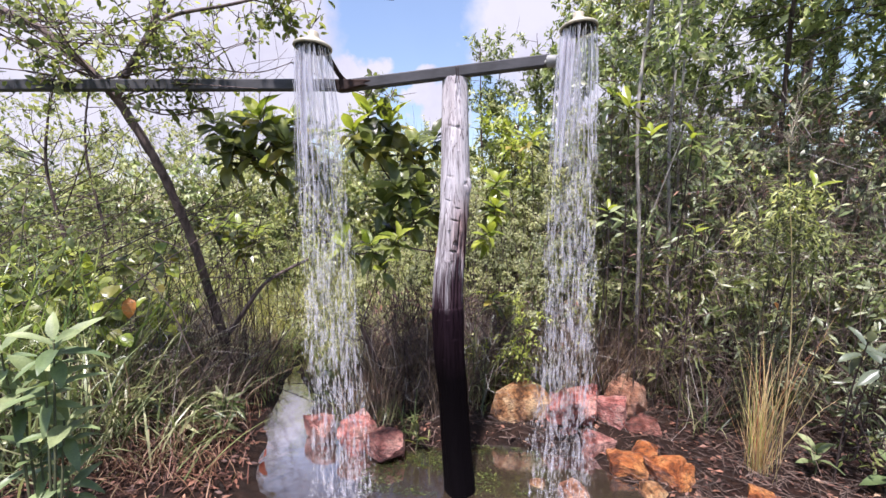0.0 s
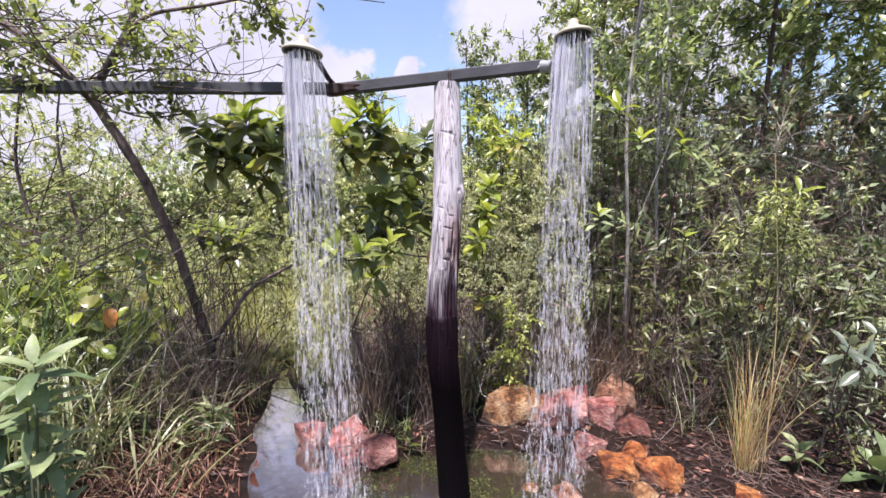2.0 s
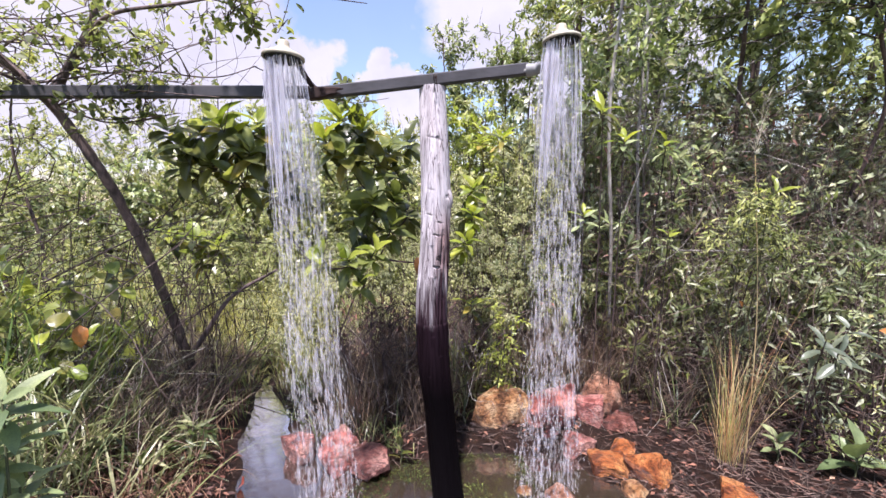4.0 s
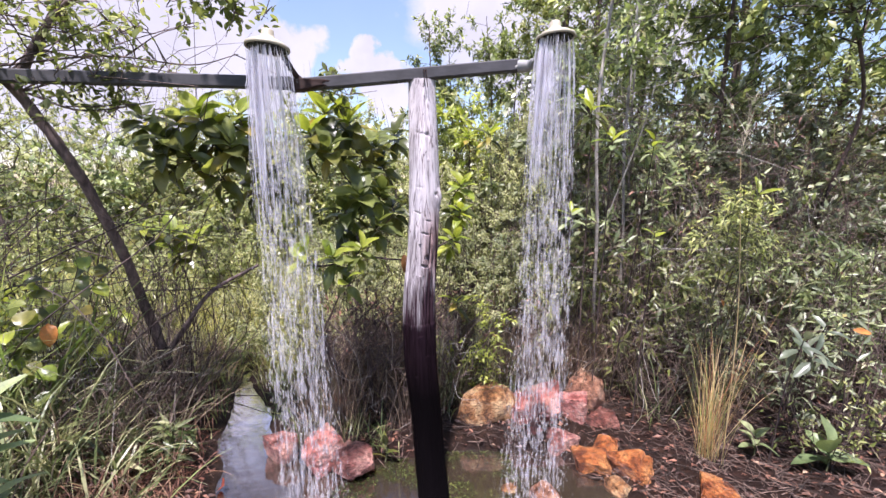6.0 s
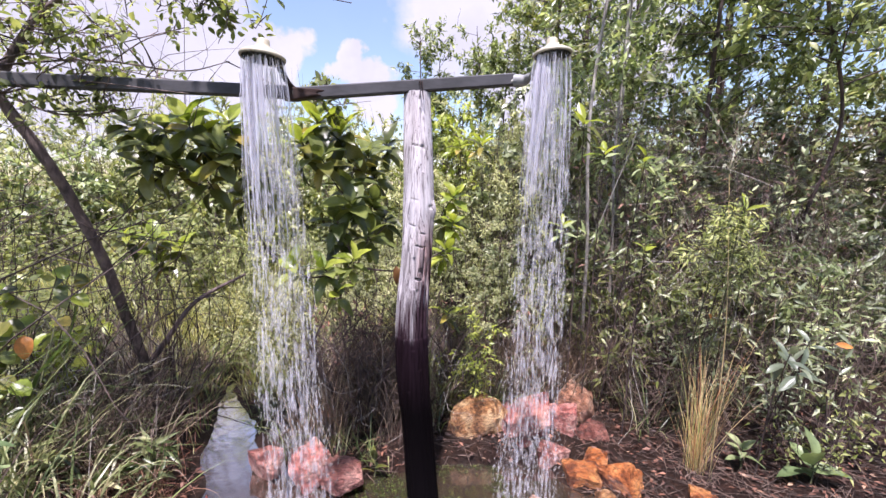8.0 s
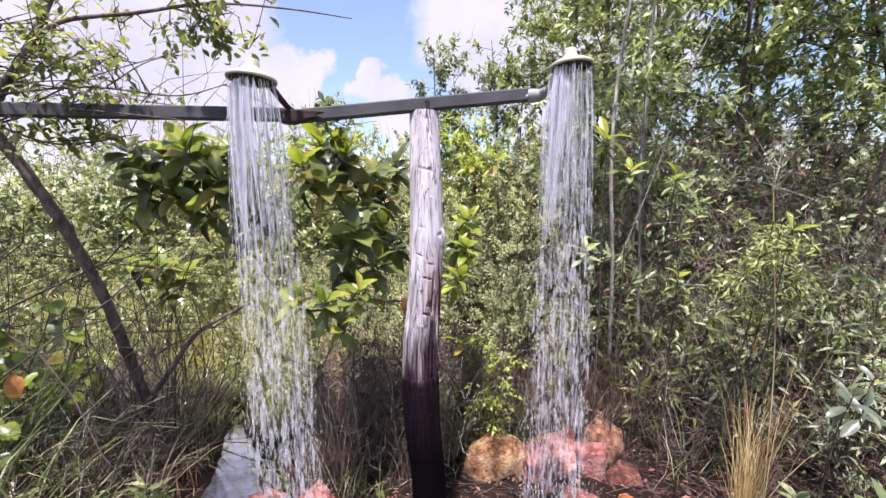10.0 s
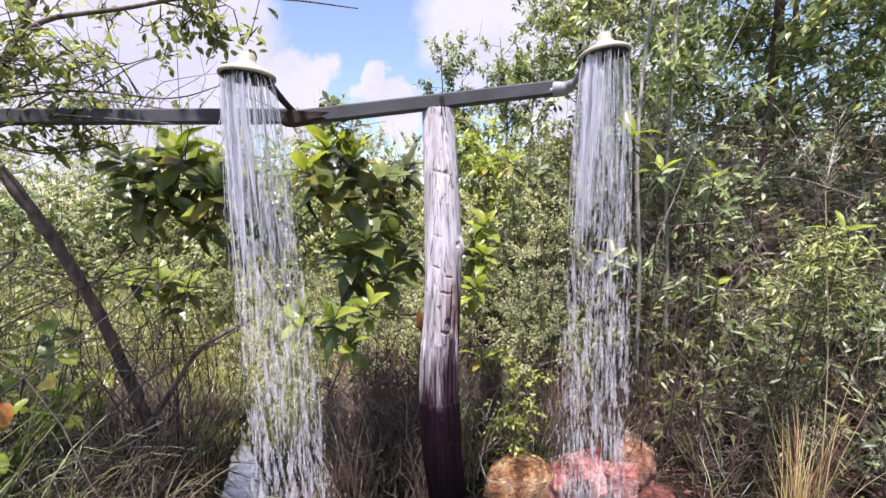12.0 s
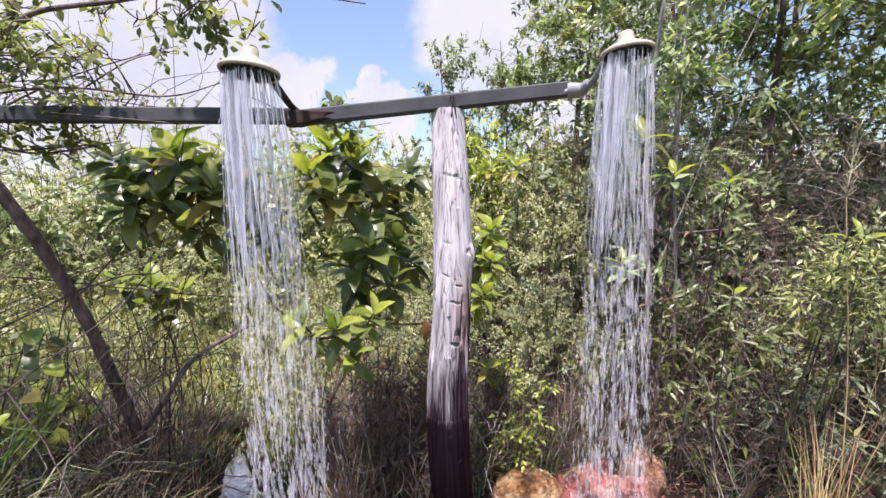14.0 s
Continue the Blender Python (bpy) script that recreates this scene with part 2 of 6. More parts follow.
def post_material():
    """Grey weathered timber with open grain; its foot is soaked nearly black up to an uneven tide line."""
    m, t, p, out = material("weathered_timber")
    grain = noise_tex(t, 34.0, 8.0, 0.7, (1, 1, 0.035))
    fine = noise_tex(t, 95.0, 5.0, 0.65, (1, 1, 0.025))
    wide = noise_tex(t, 5.0, 4.0, 0.6, (1, 1, 0.35))
    col = ramp(t, grain, (0.28, (0.15, 0.135, 0.142)), (0.42, (0.4, 0.38, 0.395)), (0.66, (0.62, 0.595, 0.615)))
    col = mixed(t, 0.7, col, ramp(t, fine, (0.37, (0.3, 0.26, 0.26)), (0.46, (0.95, 0.93, 0.93)), (0.6, (1.08, 1.06, 1.06))), "MULTIPLY")
    col = mixed(t, 0.6, col, ramp(t, wide, (0.35, (0.78, 0.72, 0.68)), (0.6, (1.05, 1.04, 1.04))), "MULTIPLY")
    co = t.nodes.new("ShaderNodeTexCoord")
    sep = t.nodes.new("ShaderNodeSeparateXYZ")
    t.links.new(co.outputs["Object"], sep.inputs[0])

    def calc(op, *values):
        m = t.nodes.new("ShaderNodeMath")
        m.operation = op
        for k, v in enumerate(values):
            if isinstance(v, (int, float)):
                m.inputs[k].default_value = v
            else:
                t.links.new(v, m.inputs[k])
        return m.outputs[0]

    def between(v, lo, hi):
        m = t.nodes.new("ShaderNodeMapRange")
        m.inputs["From Min"].default_value, m.inputs["From Max"].default_value = lo, hi
        t.links.new(v, m.inputs["Value"])
        return m.outputs["Result"]

    line = noise_tex(t, 26.0, 2.0, 0.4, (1, 1, 0.045))
    hair = between(calc("ABSOLUTE", calc("SUBTRACT", line, 0.5)), 0.0, 0.014)
    col = mixed(t, hair, mixed(t, 1.0, col, (0.22, 0.19, 0.19), "MULTIPLY"), col)
    # red-brown heartwood laid bare where a chip has torn out
    bare = calc("MULTIPLY", between(calc("ABSOLUTE", calc("SUBTRACT", sep.outputs["Z"], 1.33)), 0.2, 0.06), between(calc("MULTIPLY_ADD", grain, 0.12, sep.outputs["X"]), 0.085, 0.14))
    col = mixed(t, calc("MULTIPLY", bare, 0.6), col, mixed(t, 1.0, col, (0.62, 0.33, 0.27), "MULTIPLY"))
    # the foot soaks up water: dark fingers of wet grain, a tide edge, then nearly black
    tide = noise_tex(t, 48.0, 6.0, 0.7, (1, 1, 0.05))
    level = calc("MULTIPLY_ADD", calc("SUBTRACT", tide, 0.5), -1.7, calc("MULTIPLY_ADD", sep.outputs["X"], -1.5, sep.outputs["Z"]))
    damp = between(level, 0.95, 1.34)
    soaked = between(calc("MULTIPLY_ADD", wide, -0.2, sep.outputs["Z"]), 0.5, 0.85)
    edge = between(calc("MULTIPLY_ADD", tide, -0.06, sep.outputs["Z"]), 0.9, 0.98)
    wood = mixed(t, 1.0, col, (0.1, 0.062, 0.076), "MULTIPLY")
    wet_wood = mixed(t, 1.0, col, (0.035, 0.021, 0.029), "MULTIPLY")
    col = mixed(t, calc("MULTIPLY", damp, edge), mixed(t, edge, mixed(t, soaked, (0.0022, 0.0016, 0.002), wet_wood), wood), col)
    t.links.new(col, p.inputs["Base Color"])
    rr = t.nodes.new("ShaderNodeMapRange")
    rr.inputs["To Min"].default_value, rr.inputs["To Max"].default_value = 0.6, 0.9
    p.inputs["Specular IOR Level"].default_value = 0.02
    links(t, (damp, rr.inputs["Value"]), (rr.outputs["Result"], p.inputs["Roughness"]))
    bump(t, p, grain, 0.7, 0.008)
    return m


TIMBER = post_material()


def metal_paint(name, dark, light, rough=0.5, metal=0.3):
    m, t, p, out = material(name)
    f = noise_tex(t, 40.0, 5.0, 0.6, (0.25, 1, 1))
    g = noise_tex(t, 7.0, 4.0)
    col = mixed(t, 0.5, ramp(t, f, (0.35, dark), (0.7, light)), ramp(t, g, (0.35, dark), (0.65, light)))
    t.links.new(col, p.inputs["Base Color"])
    p.inputs["Metallic"].default_value, p.inputs["Roughness"].default_value = metal, rough
    bump(t, p, f, 0.15, 0.003)
    return m


STEEL = metal_paint("weathered_steel", (0.03, 0.029, 0.031), (0.075, 0.072, 0.078), 0.75, 0.0)
RUST = metal_paint("rusty_steel", (0.011, 0.007, 0.006), (0.055, 0.027, 0.021), 0.9, 0.1)
CREAM = metal_paint("cream_plastic", (0.33, 0.29, 0.21), (0.48, 0.43, 0.32), 0.5, 0.0)
BLACK = metal_paint("black_plastic", (0.008, 0.008, 0.01), (0.02, 0.02, 0.022), 0.5, 0.0)
PVC = metal_paint("grey_pipe", (0.16, 0.16, 0.15), (0.34, 0.33, 0.3), 0.55, 0.0)
TAPE = metal_paint("pale_tape", (0.14, 0.14, 0.135), (0.32, 0.32, 0.31), 0.6, 0.0)


def rock_material(name, dark, mid, light):
    m, t, p, out = material(name)
    f = noise_tex(t, 9.0, 7.0, 0.7)
    g = noise_tex(t, 42.0, 6.0, 0.7, (1, 1, 2.5))
    col = ramp(t, f, (0.38, dark), (0.48, mid), (0.58, light))
    vo = t.nodes.new("ShaderNodeTexVoronoi")
    vo.feature = "DISTANCE_TO_EDGE"
    vo.inputs["Scale"].default_value = 16.0
    co = t.nodes.new("ShaderNodeTexCoord")
    wv = t.nodes.new("ShaderNodeVectorMath")
    wv.operation = "MULTIPLY_ADD"
    wv.inputs[1].default_value = (1, 1, 2.2)
    links(t, (co.outputs["Object"], wv.inputs[0]), (f, wv.inputs[2]), (wv.outputs[0], vo.inputs["Vector"]))
    col = mixed(t, 0.8, col, ramp(t, vo.outputs["Distance"], (0.0, (0.1, 0.06, 0.05)), (0.08, (0.95, 0.95, 0.95))), "MULTIPLY")
    col = mixed(t, 0.8, col, ramp(t, g, (0.36, (0.1, 0.06, 0.05)), (0.48, (0.84, 0.8, 0.78)), (0.7, (1.3, 1.25, 1.17))), "MULTIPLY")
    t.links.new(col, p.inputs["Base Color"])
    p.inputs["Roughness"].default_value = 0.38
    bump(t, p, g, 1.0, 0.04)
    return m


ROCK_OCHRE = rock_material("ochre_rock", (0.1, 0.042, 0.018), (0.44, 0.215, 0.085), (0.7, 0.48, 0.25))
ROCK_PINK = rock_material("pink_rock", (0.2, 0.055, 0.045), (0.52, 0.18, 0.15), (0.74, 0.42, 0.35))
ROCK_ORANGE = rock_material("orange_rock", (0.12, 0.03, 0.012), (0.45, 0.145, 0.042), (0.68, 0.3, 0.1))
ROCK_RED = rock_material("red_rock", (0.06, 0.02, 0.016), (0.2, 0.068, 0.05), (0.38, 0.17, 0.13))
ROCK_WET = rock_material("wet_red_rock", (0.12, 0.042, 0.036), (0.38, 0.15, 0.125), (0.6, 0.33, 0.27))
ROCK_TAN = rock_material("tan_rock", (0.15, 0.062, 0.036), (0.48, 0.235, 0.14), (0.7, 0.43, 0.29))


def ground_material():
    m, t, p, out = material("wet_earth")
    f = noise_tex(t, 14.0, 8.0, 0.7)
    g = noise_tex(t, 1.1, 4.0)
    h = noise_tex(t, 90.0, 4.0, 0.7)
    col = ramp(t, f, (0.3, (0.009, 0.0045, 0.0035)), (0.55, (0.024, 0.011, 0.008)), (0.75, (0.07, 0.034, 0.025)))
    col = mixed(t, 0.5, col, ramp(t, g, (0.4, (0.75, 0.6, 0.5)), (0.62, (0.9, 1.05, 0.6))), "MULTIPLY")
    col = mixed(t, 0.5, col, ramp(t, h, (0.3, (0.4, 0.38, 0.35)), (0.7, (1.4, 1.3, 1.2))), "MULTIPLY")
    geo = t.nodes.new("ShaderNodeNewGeometry")
    ln = t.nodes.new("ShaderNodeVectorMath")
    ln.operation = "LENGTH"
    mr = t.nodes.new("ShaderNodeMapRange")
    mr.inputs["From Min"].default_value, mr.inputs["From Max"].default_value = 4.5, 7.5
    links(t, (geo.outputs["Position"], ln.inputs[0]), (ln.outputs["Value"], mr.inputs["Value"]))
    meadow = ramp(t, f, (0.3, (0.07, 0.09, 0.03)), (0.7, (0.2, 0.22, 0.08)))
    col = mixed(t, mr.outputs["Result"], col, meadow)
    t.links.new(col, p.inputs["Base Color"])
    p.inputs["Roughness"].default_value = 0.55
    p.inputs["Specular IOR Level"].default_value = 0.25
    bump(t, p, h, 1.0, 0.02)
    return m


GROUND = ground_material()


def pool_material():
    """Murky shallow water: the bed shows dimly, the surface mirrors the sky at a flat angle."""
    m, t, p, out = material("shallow_water")
    f = noise_tex(t, 9.0, 3.0, 0.5)
    p.inputs["Base Color"].default_value = (0.2, 0.145, 0.1, 1)
    p.inputs["Transmission Weight"].default_value = 0.86
    p.inputs["Roughness"].default_value, p.inputs["IOR"].default_value = 0.05, 1.33
    gl = t.nodes.new("ShaderNodeBsdfGlossy")
    gl.inputs["Color"].default_value, gl.inputs["Roughness"].default_value = (1.0, 0.96, 1.0, 1), 0.1
    fr = t.nodes.new("ShaderNodeFresnel")
    fr.inputs["IOR"].default_value = 1.33
    mr = t.nodes.new("ShaderNodeMapRange")
    mr.inputs["From Min"].default_value, mr.inputs["From Max"].default_value = 0.04, 0.068
    mr.inputs["To Min"].default_value, mr.inputs["To Max"].default_value = 0.17, 0.84
    mx = t.nodes.new("ShaderNodeMixShader")
    b = t.nodes.new("ShaderNodeBump")
    b.inputs["Strength"].default_value, b.inputs["Distance"].default_value = 0.09, 0.02
    links(t, (f, b.inputs["Height"]), (b.outputs[0], p.inputs["Normal"]), (b.outputs[0], gl.inputs["Normal"]), (b.outputs[0], fr.inputs["Normal"]),
          (fr.outputs[0], mr.inputs["Value"]), (mr.outputs[0], mx.inputs[0]), (p.outputs[0], mx.inputs[1]), (gl.outputs[0], mx.inputs[2]), (mx.outputs[0], out.inputs["Surface"]))
    return m


POOL = pool_material()


def spray_material(name, clear, tint=(0.93, 0.91, 0.97)):
    m, t, p, out = material(name)
    p.inputs["Base Color"].default_value = (*tint, 1)
    p.inputs["Roughness"].default_value, p.inputs["IOR"].default_value = 0.12, 1.33
    p.inputs["Transmission Weight"].default_value = 0.15
    tr = t.nodes.new("ShaderNodeBsdfTransparent")
    mx = t.nodes.new("ShaderNodeMixShader")
    mx.inputs[0].default_value = clear
    lit = t.nodes.new("ShaderNodeBsdfTranslucent")
    lit.inputs["Color"].default_value = (*tint, 1)
    half = t.nodes.new("ShaderNodeMixShader")
    half.inputs[0].default_value = 0.45
    links(t, (p.outputs[0], half.inputs[1]), (lit.outputs[0], half.inputs[2]), (half.outputs[0], mx.inputs[1]), (tr.outputs[0], mx.inputs[2]), (mx.outputs[0], out.inputs["Surface"]))
    return m


BAND = spray_material("water_band", 0.55)
SPRAY, DROPS, SHEET = spray_material("falling_water", 0.5), spray_material("water_drops", 0.8, (0.9, 0.89, 0.88)), spray_material("water_sheet", 0.86)
ALGAE = leaf_material("pond_weed", [(0.0, (0.01, 0.02, 0.005)), (0.75, (0.05, 0.07, 0.016)), (1.0, (0.22, 0.28, 0.07))], 0.2)

# ---- mesh tools ----
rng = np.random.default_rng(7)


class Geo:
    """Gathers vertices and faces of many small pieces into one mesh."""

    def __init__(self):
        self.v, self.f, self.n = [], {3: [], 4: []}, 0

    def add(self, verts, faces):
        verts, faces = np.asarray(verts, float).reshape(-1, 3), np.asarray(faces, int)
        self.v.append(verts)
        self.f[faces.shape[1]].append(faces + self.n)
        self.n += len(verts)

    def mesh(self, name, smooth=True):
        me = bpy.data.meshes.new(name)
        if not self.n:
            return me
        v = np.concatenate(self.v)
        groups = [np.concatenate(self.f[k]) for k in (3, 4) if self.f[k]]
        sizes = np.concatenate([np.full(len(g), g.shape[1]) for g in groups])
        loops = np.concatenate([g.ravel() for g in groups])
        me.vertices.add(len(v))
        me.vertices.foreach_set("co", v.ravel().astype(np.float32))
        me.loops.add(len(loops))
        me.loops.foreach_set("vertex_index", loops.astype(np.int32))
        me.polygons.add(len(sizes))
        me.polygons.foreach_set("loop_start", np.concatenate([[0], np.cumsum(sizes)[:-1]]).astype(np.int32))
        me.polygons.foreach_set("use_smooth", np.full(len(sizes), smooth))
        me.update(calc_edges=True)
        return me


def part(name, data, mat, parent=None, label="", smooth=True):
    """Links a Geo, bmesh or mesh as one object under a thing or part."""
    if isinstance(data, Geo):
        data = data.mesh(name, smooth)
    elif isinstance(data, bmesh.types.BMesh):
        me = bpy.data.meshes.new(name)
        data.to_mesh(me)
        data.free()
        for f in me.polygons:
            f.use_smooth = smooth
        data = me
    if mat and not data.materials:
        data.materials.append(mat)
    ob = new(name, data)
    if parent:
        ob.parent = parent
    if label:
        tagged(ob, label)
    return ob


def thing(name, label, category, group="", kind="", at=(0, 0, 0)):
    ob = new(name)
    ob.location = at
    ob.empty_display_size = 0.1
    return tagged(ob, label, category, group, kind)


def unit(v):
    v = np.asarray(v, float)
    return v / np.maximum(np.linalg.norm(v, axis=-1, keepdims=True), 1e-9)


def spline(points, n):
    """A smooth line through points, with n samples."""
    p = np.asarray(points, float)
    if len(p) == 2:
        s = np.linspace(0, 1, n)[:, None]
        return p[0] * (1 - s) + p[1] * s
    q = np.vstack([2 * p[0] - p[1], p, 2 * p[-1] - p[-2]])
    out = []
    for s in np.linspace(0, len(p) - 1, n):
        k = min(int(s), len(p) - 2)
        u = s - k
        a, b, c, d = q[k:k + 4]
        out.append(0.5 * (2 * b + (c - a) * u + (2 * a - 5 * b + 4 * c - d) * u * u + (3 * b - a - 3 * c + d) * u ** 3))
    return np.array(out)


def tube(geo, line, r0, r1, sides=5, caps=False):
    line = np.asarray(line, float)
    n = len(line)
    d = unit(np.gradient(line, axis=0))
    ref = np.where(np.abs(d[:, 2:3]) > 0.9, np.array([[1.0, 0, 0]]), np.array([[0, 0, 1.0]]))
    ref = np.repeat(ref[n // 2][None], n, 0)
    x = unit(np.cross(d, ref))
    y = np.cross(d, x)
    r = np.asarray(np.linspace(r0, r1, n) if np.isscalar(r0) else r0)
    a = np.arange(sides) * 2 * math.pi / sides
    v = line[:, None] + r[:, None, None] * (np.cos(a)[None, :, None] * x[:, None] + np.sin(a)[None, :, None] * y[:, None])
    k = np.arange(n - 1)[:, None] * sides
    j = np.arange(sides)[None]
    j2 = (j + 1) % sides
    f = np.stack([k + j, k + j2, k + sides + j2, k + sides + j], -1).reshape(-1, 4)
    geo.add(v.reshape(-1, 3), f)
    if caps:
        for base, s in ((0, line[0]), ((n - 1) * sides, line[-1])):
            ring = v.reshape(-1, 3)[base:base + sides]
            geo.add(np.vstack([ring, s]), [(i, (i + 1) % sides, sides) for i in range(sides)])


# leaf shapes: one unit long along +y, the rib slightly sunk, the tip drooping
SMALL_LEAF = (np.array([(0, 0, 0), (-0.2, 0.42, 0.06), (0, 0.48, -0.02), (0.2, 0.42, 0.06), (0, 1, -0.1)]), np.array([(0, 2, 1), (0, 3, 2), (1, 2, 4), (2, 3, 4)]))
ROUND_LEAF = (np.array([(0, 0, 0), (-0.3, 0.4, 0.07), (0, 0.45, -0.02), (0.3, 0.4, 0.07), (0, 1, -0.12)]), np.array([(0, 2, 1), (0, 3, 2), (1, 2, 4), (2, 3, 4)]))
NARROW_LEAF = (np.array([(0, 0, 0), (-0.09, 0.4, 0.03), (0, 0.48, -0.01), (0.09, 0.4, 0.03), (0, 1, -0.12)]), np.array([(0, 2, 1), (0, 3, 2), (1, 2, 4), (2, 3, 4)]))


def broad_leaf(width=0.36, droop=0.28, wave=0.02, rows=7):
    """A large leaf with stalk, pointed tip, raised halves and a wavy edge."""
    v, f = [], []
    for i in range(rows):
        s = i / (rows - 1)
        w = width * 0.5 * (math.sin(math.pi * min(s * 0.93 + 0.05, 1.0) ** 0.85) ** 0.8) if 0 < i < rows - 1 else 0.012
        y, z = s * (1 - 0.12 * s), -droop * s * s
        for k, u in enumerate((-1, -0.5, 0, 0.5, 1)):
            v.append((w * u, y, z + 0.16 * w * abs(u) * 2 + wave * math.sin(9 * s + 2.0 * u) * abs(u)))
    for i in range(rows - 1):
        for k in range(4):
            a = i * 5 + k
            f.append((a, a + 1, a + 6, a + 5))
    return np.array(v), np.array(f)


def leaves(geo, shape, pos, way, up, size):
    """Many copies of a leaf shape, each with its place, direction, upper side and length."""
    v, f = shape
    pos, way, up = np.asarray(pos, float), unit(way), np.asarray(up, float)
    x = unit(np.cross(way, up))
    z = np.cross(x, way)
    s = np.broadcast_to(np.asarray(size, float), (len(pos),))[:, None, None]
    out = pos[:, None] + s * (v[None, :, 0:1] * x[:, None] + v[None, :, 1:2] * way[:, None] + v[None, :, 2:3] * z[:, None])
    k = (np.arange(len(pos)) * len(v))[:, None, None]
    geo.add(out.reshape(-1, 3), (f[None] + k).reshape(-1, f.shape[1]))


def blades(geo, base, length, lean, width, droop=0.6, rows=6, spread=None):
    """Grass blades that rise from base, lean and bend over under their weight."""
    base = np.asarray(base, float)
    n = len(base)
    length, lean, width = (np.broadcast_to(np.asarray(q, float), (n,)) for q in (length, lean, width))
    az = rng.uniform(0, 2 * math.pi, n) if spread is None else np.asarray(spread, float)
    dirs = np.stack([np.cos(az), np.sin(az), np.zeros(n)], -1)
    s = np.linspace(0, 1, rows)
    dr = droop * rng.uniform(0.5, 1.4, n)
    ang = lean[:, None] + dr[:, None] * s[None] ** 1.6 * 1.9
    step = length[:, None] / (rows - 1)
    h = np.concatenate([np.zeros((n, 1)), np.cumsum(np.sin(ang[:, :-1]) * step, 1)], 1)
    z = np.concatenate([np.zeros((n, 1)), np.cumsum(np.cos(ang[:, :-1]) * step, 1)], 1)
    mid = base[:, None] + h[..., None] * dirs[:, None] + z[..., None] * np.array([0, 0, 1.0])
    tw = rng.normal(0, 0.5, n)
    side = np.stack([-np.sin(az + tw), np.cos(az + tw), np.zeros(n)], -1)
    w = width[:, None] * np.clip(np.minimum(0.55 + 1.2 * s, 1.7 * (1 - s)), 0.04, 1)[None] * 0.5
    v = np.stack([mid - side[:, None] * w[..., None], mid + side[:, None] * w[..., None]], 2)
    k = (np.arange(n) * rows * 2)[:, None, None]
    i = np.arange(rows - 1)[None, :, None] * 2
    f = (k + i + np.array([0, 1, 3, 2])[None, None]).reshape(-1, 4)
    geo.add(v.reshape(-1, 3), f)


def shore(x, y):
    """Distance into the water from its edge; negative on land."""
    x, y = np.asarray(x, float), np.asarray(y, float)
    wob = (0.03 * np.sin(7.1 * x + 2.7 * y) + 0.03 * np.sin(9.3 * y - 3.2 * x)) * np.clip((3.6 - y) / 1.2, 0.25, 1)
    left = np.interp(y, [1.2, 2.0, 2.4, 2.81, 3.27, 3.63, 3.95], [-0.95, -0.88, -1.08, -1.2, -1.29, -1.35, -1.42]) + wob
    right = np.interp(y, [-1, 1.2, 2.0, 2.2, 2.4, 2.5, 2.6, 2.98, 3.27, 3.63, 3.95], [1.3, 1.15, 1.05, 0.95, 0.85, 0.0, -0.8, -0.98, -1.11, -1.27, -1.42]) + wob
    back = np.interp(x, [-0.92, -0.78, -0.35, 0.1, 0.35, 0.9], [9, 2.66, 2.48, 2.46, 2.58, 2.42]) + wob
    return np.minimum(np.minimum(x - left, right - x), np.minimum(np.minimum(back, 4.1) - y, y - 1.22 - 0.12 * np.sin(2.3 * x + 1) + wob))


def ground_z(x, y):
    """Height of the ground: a shallow pool and a ditch running away from it, between uneven banks."""
    x, y = np.asarray(x, float), np.asarray(y, float)
    d = shore(x, y)
    bed = np.clip(-d * 0.5, -0.1, 0.02)
    bank = (0.05 + 0.25 * np.clip((-x - 0.8) / 0.4, 0, 1) * np.clip((y - 1.0) / 0.6, 0, 1)) * np.clip(-d - 0.03, 0, 0.7)
    rise = 0.03 * np.clip(-d - 0.5, 0, 6)
    rough = 0.018 * np.sin(11 * x + 3 * np.sin(4 * y)) * np.sin(9 * y + 2 * np.sin(5 * x)) + 0.012 * np.sin(23 * x + 2 * np.sin(13 * y)) * np.sin(19 * y + 1) + 0.03 * np.sin(1.3 * x + 2) * np.sin(1.1 * y)
    return bed + bank + rise + rough * np.clip(0.4 - d * 4, 0.1, 1)


def make_ground():
    near = np.arange(-5, 5.01, 0.06)
    far = np.cumsum(0.06 * 1.16 ** np.arange(1, 62))
    ax = np.concatenate([-5 - far[::-1], near, 5 + far])
    ay = np.concatenate([-2 - far[::-1], np.arange(-2, 7.01, 0.06), 7 + far])
    X, Y = np.meshgrid(ax, ay)
    v = np.stack([X, Y, ground_z(X, Y)], -1).reshape(-1, 3)
    nx, ny = len(ax), len(ay)
    i = np.arange(ny - 1)[:, None] * nx + np.arange(nx - 1)[None]
    f = np.stack([i, i + 1, i + nx + 1, i + nx], -1).reshape(-1, 4)
    g = Geo()
    g.add(v, f)
    tagged(part("ground", g, GROUND), "damp reddish-brown earth with litter and low banks", "ground", kind="structure")
    w = Geo()
    gx, gy = np.linspace(-1.9, 1.4, 50), np.linspace(1.05, 4.15, 70)
    X, Y = np.meshgrid(gx, gy)
    v = np.stack([X, Y, 0 * X], -1).reshape(-1, 3)
    i = np.arange(69)[:, None] * 50 + np.arange(49)[None]
    f = np.stack([i, i + 1, i + 51, i + 50], -1).reshape(-1, 4)
    w.add(v, f)
    tagged(part("water", w, POOL), "shallow murky pool and ditch mirroring the sky", "water", kind="structure")


make_ground()

# ---- the shower: post, crossbars, arms, heads ----


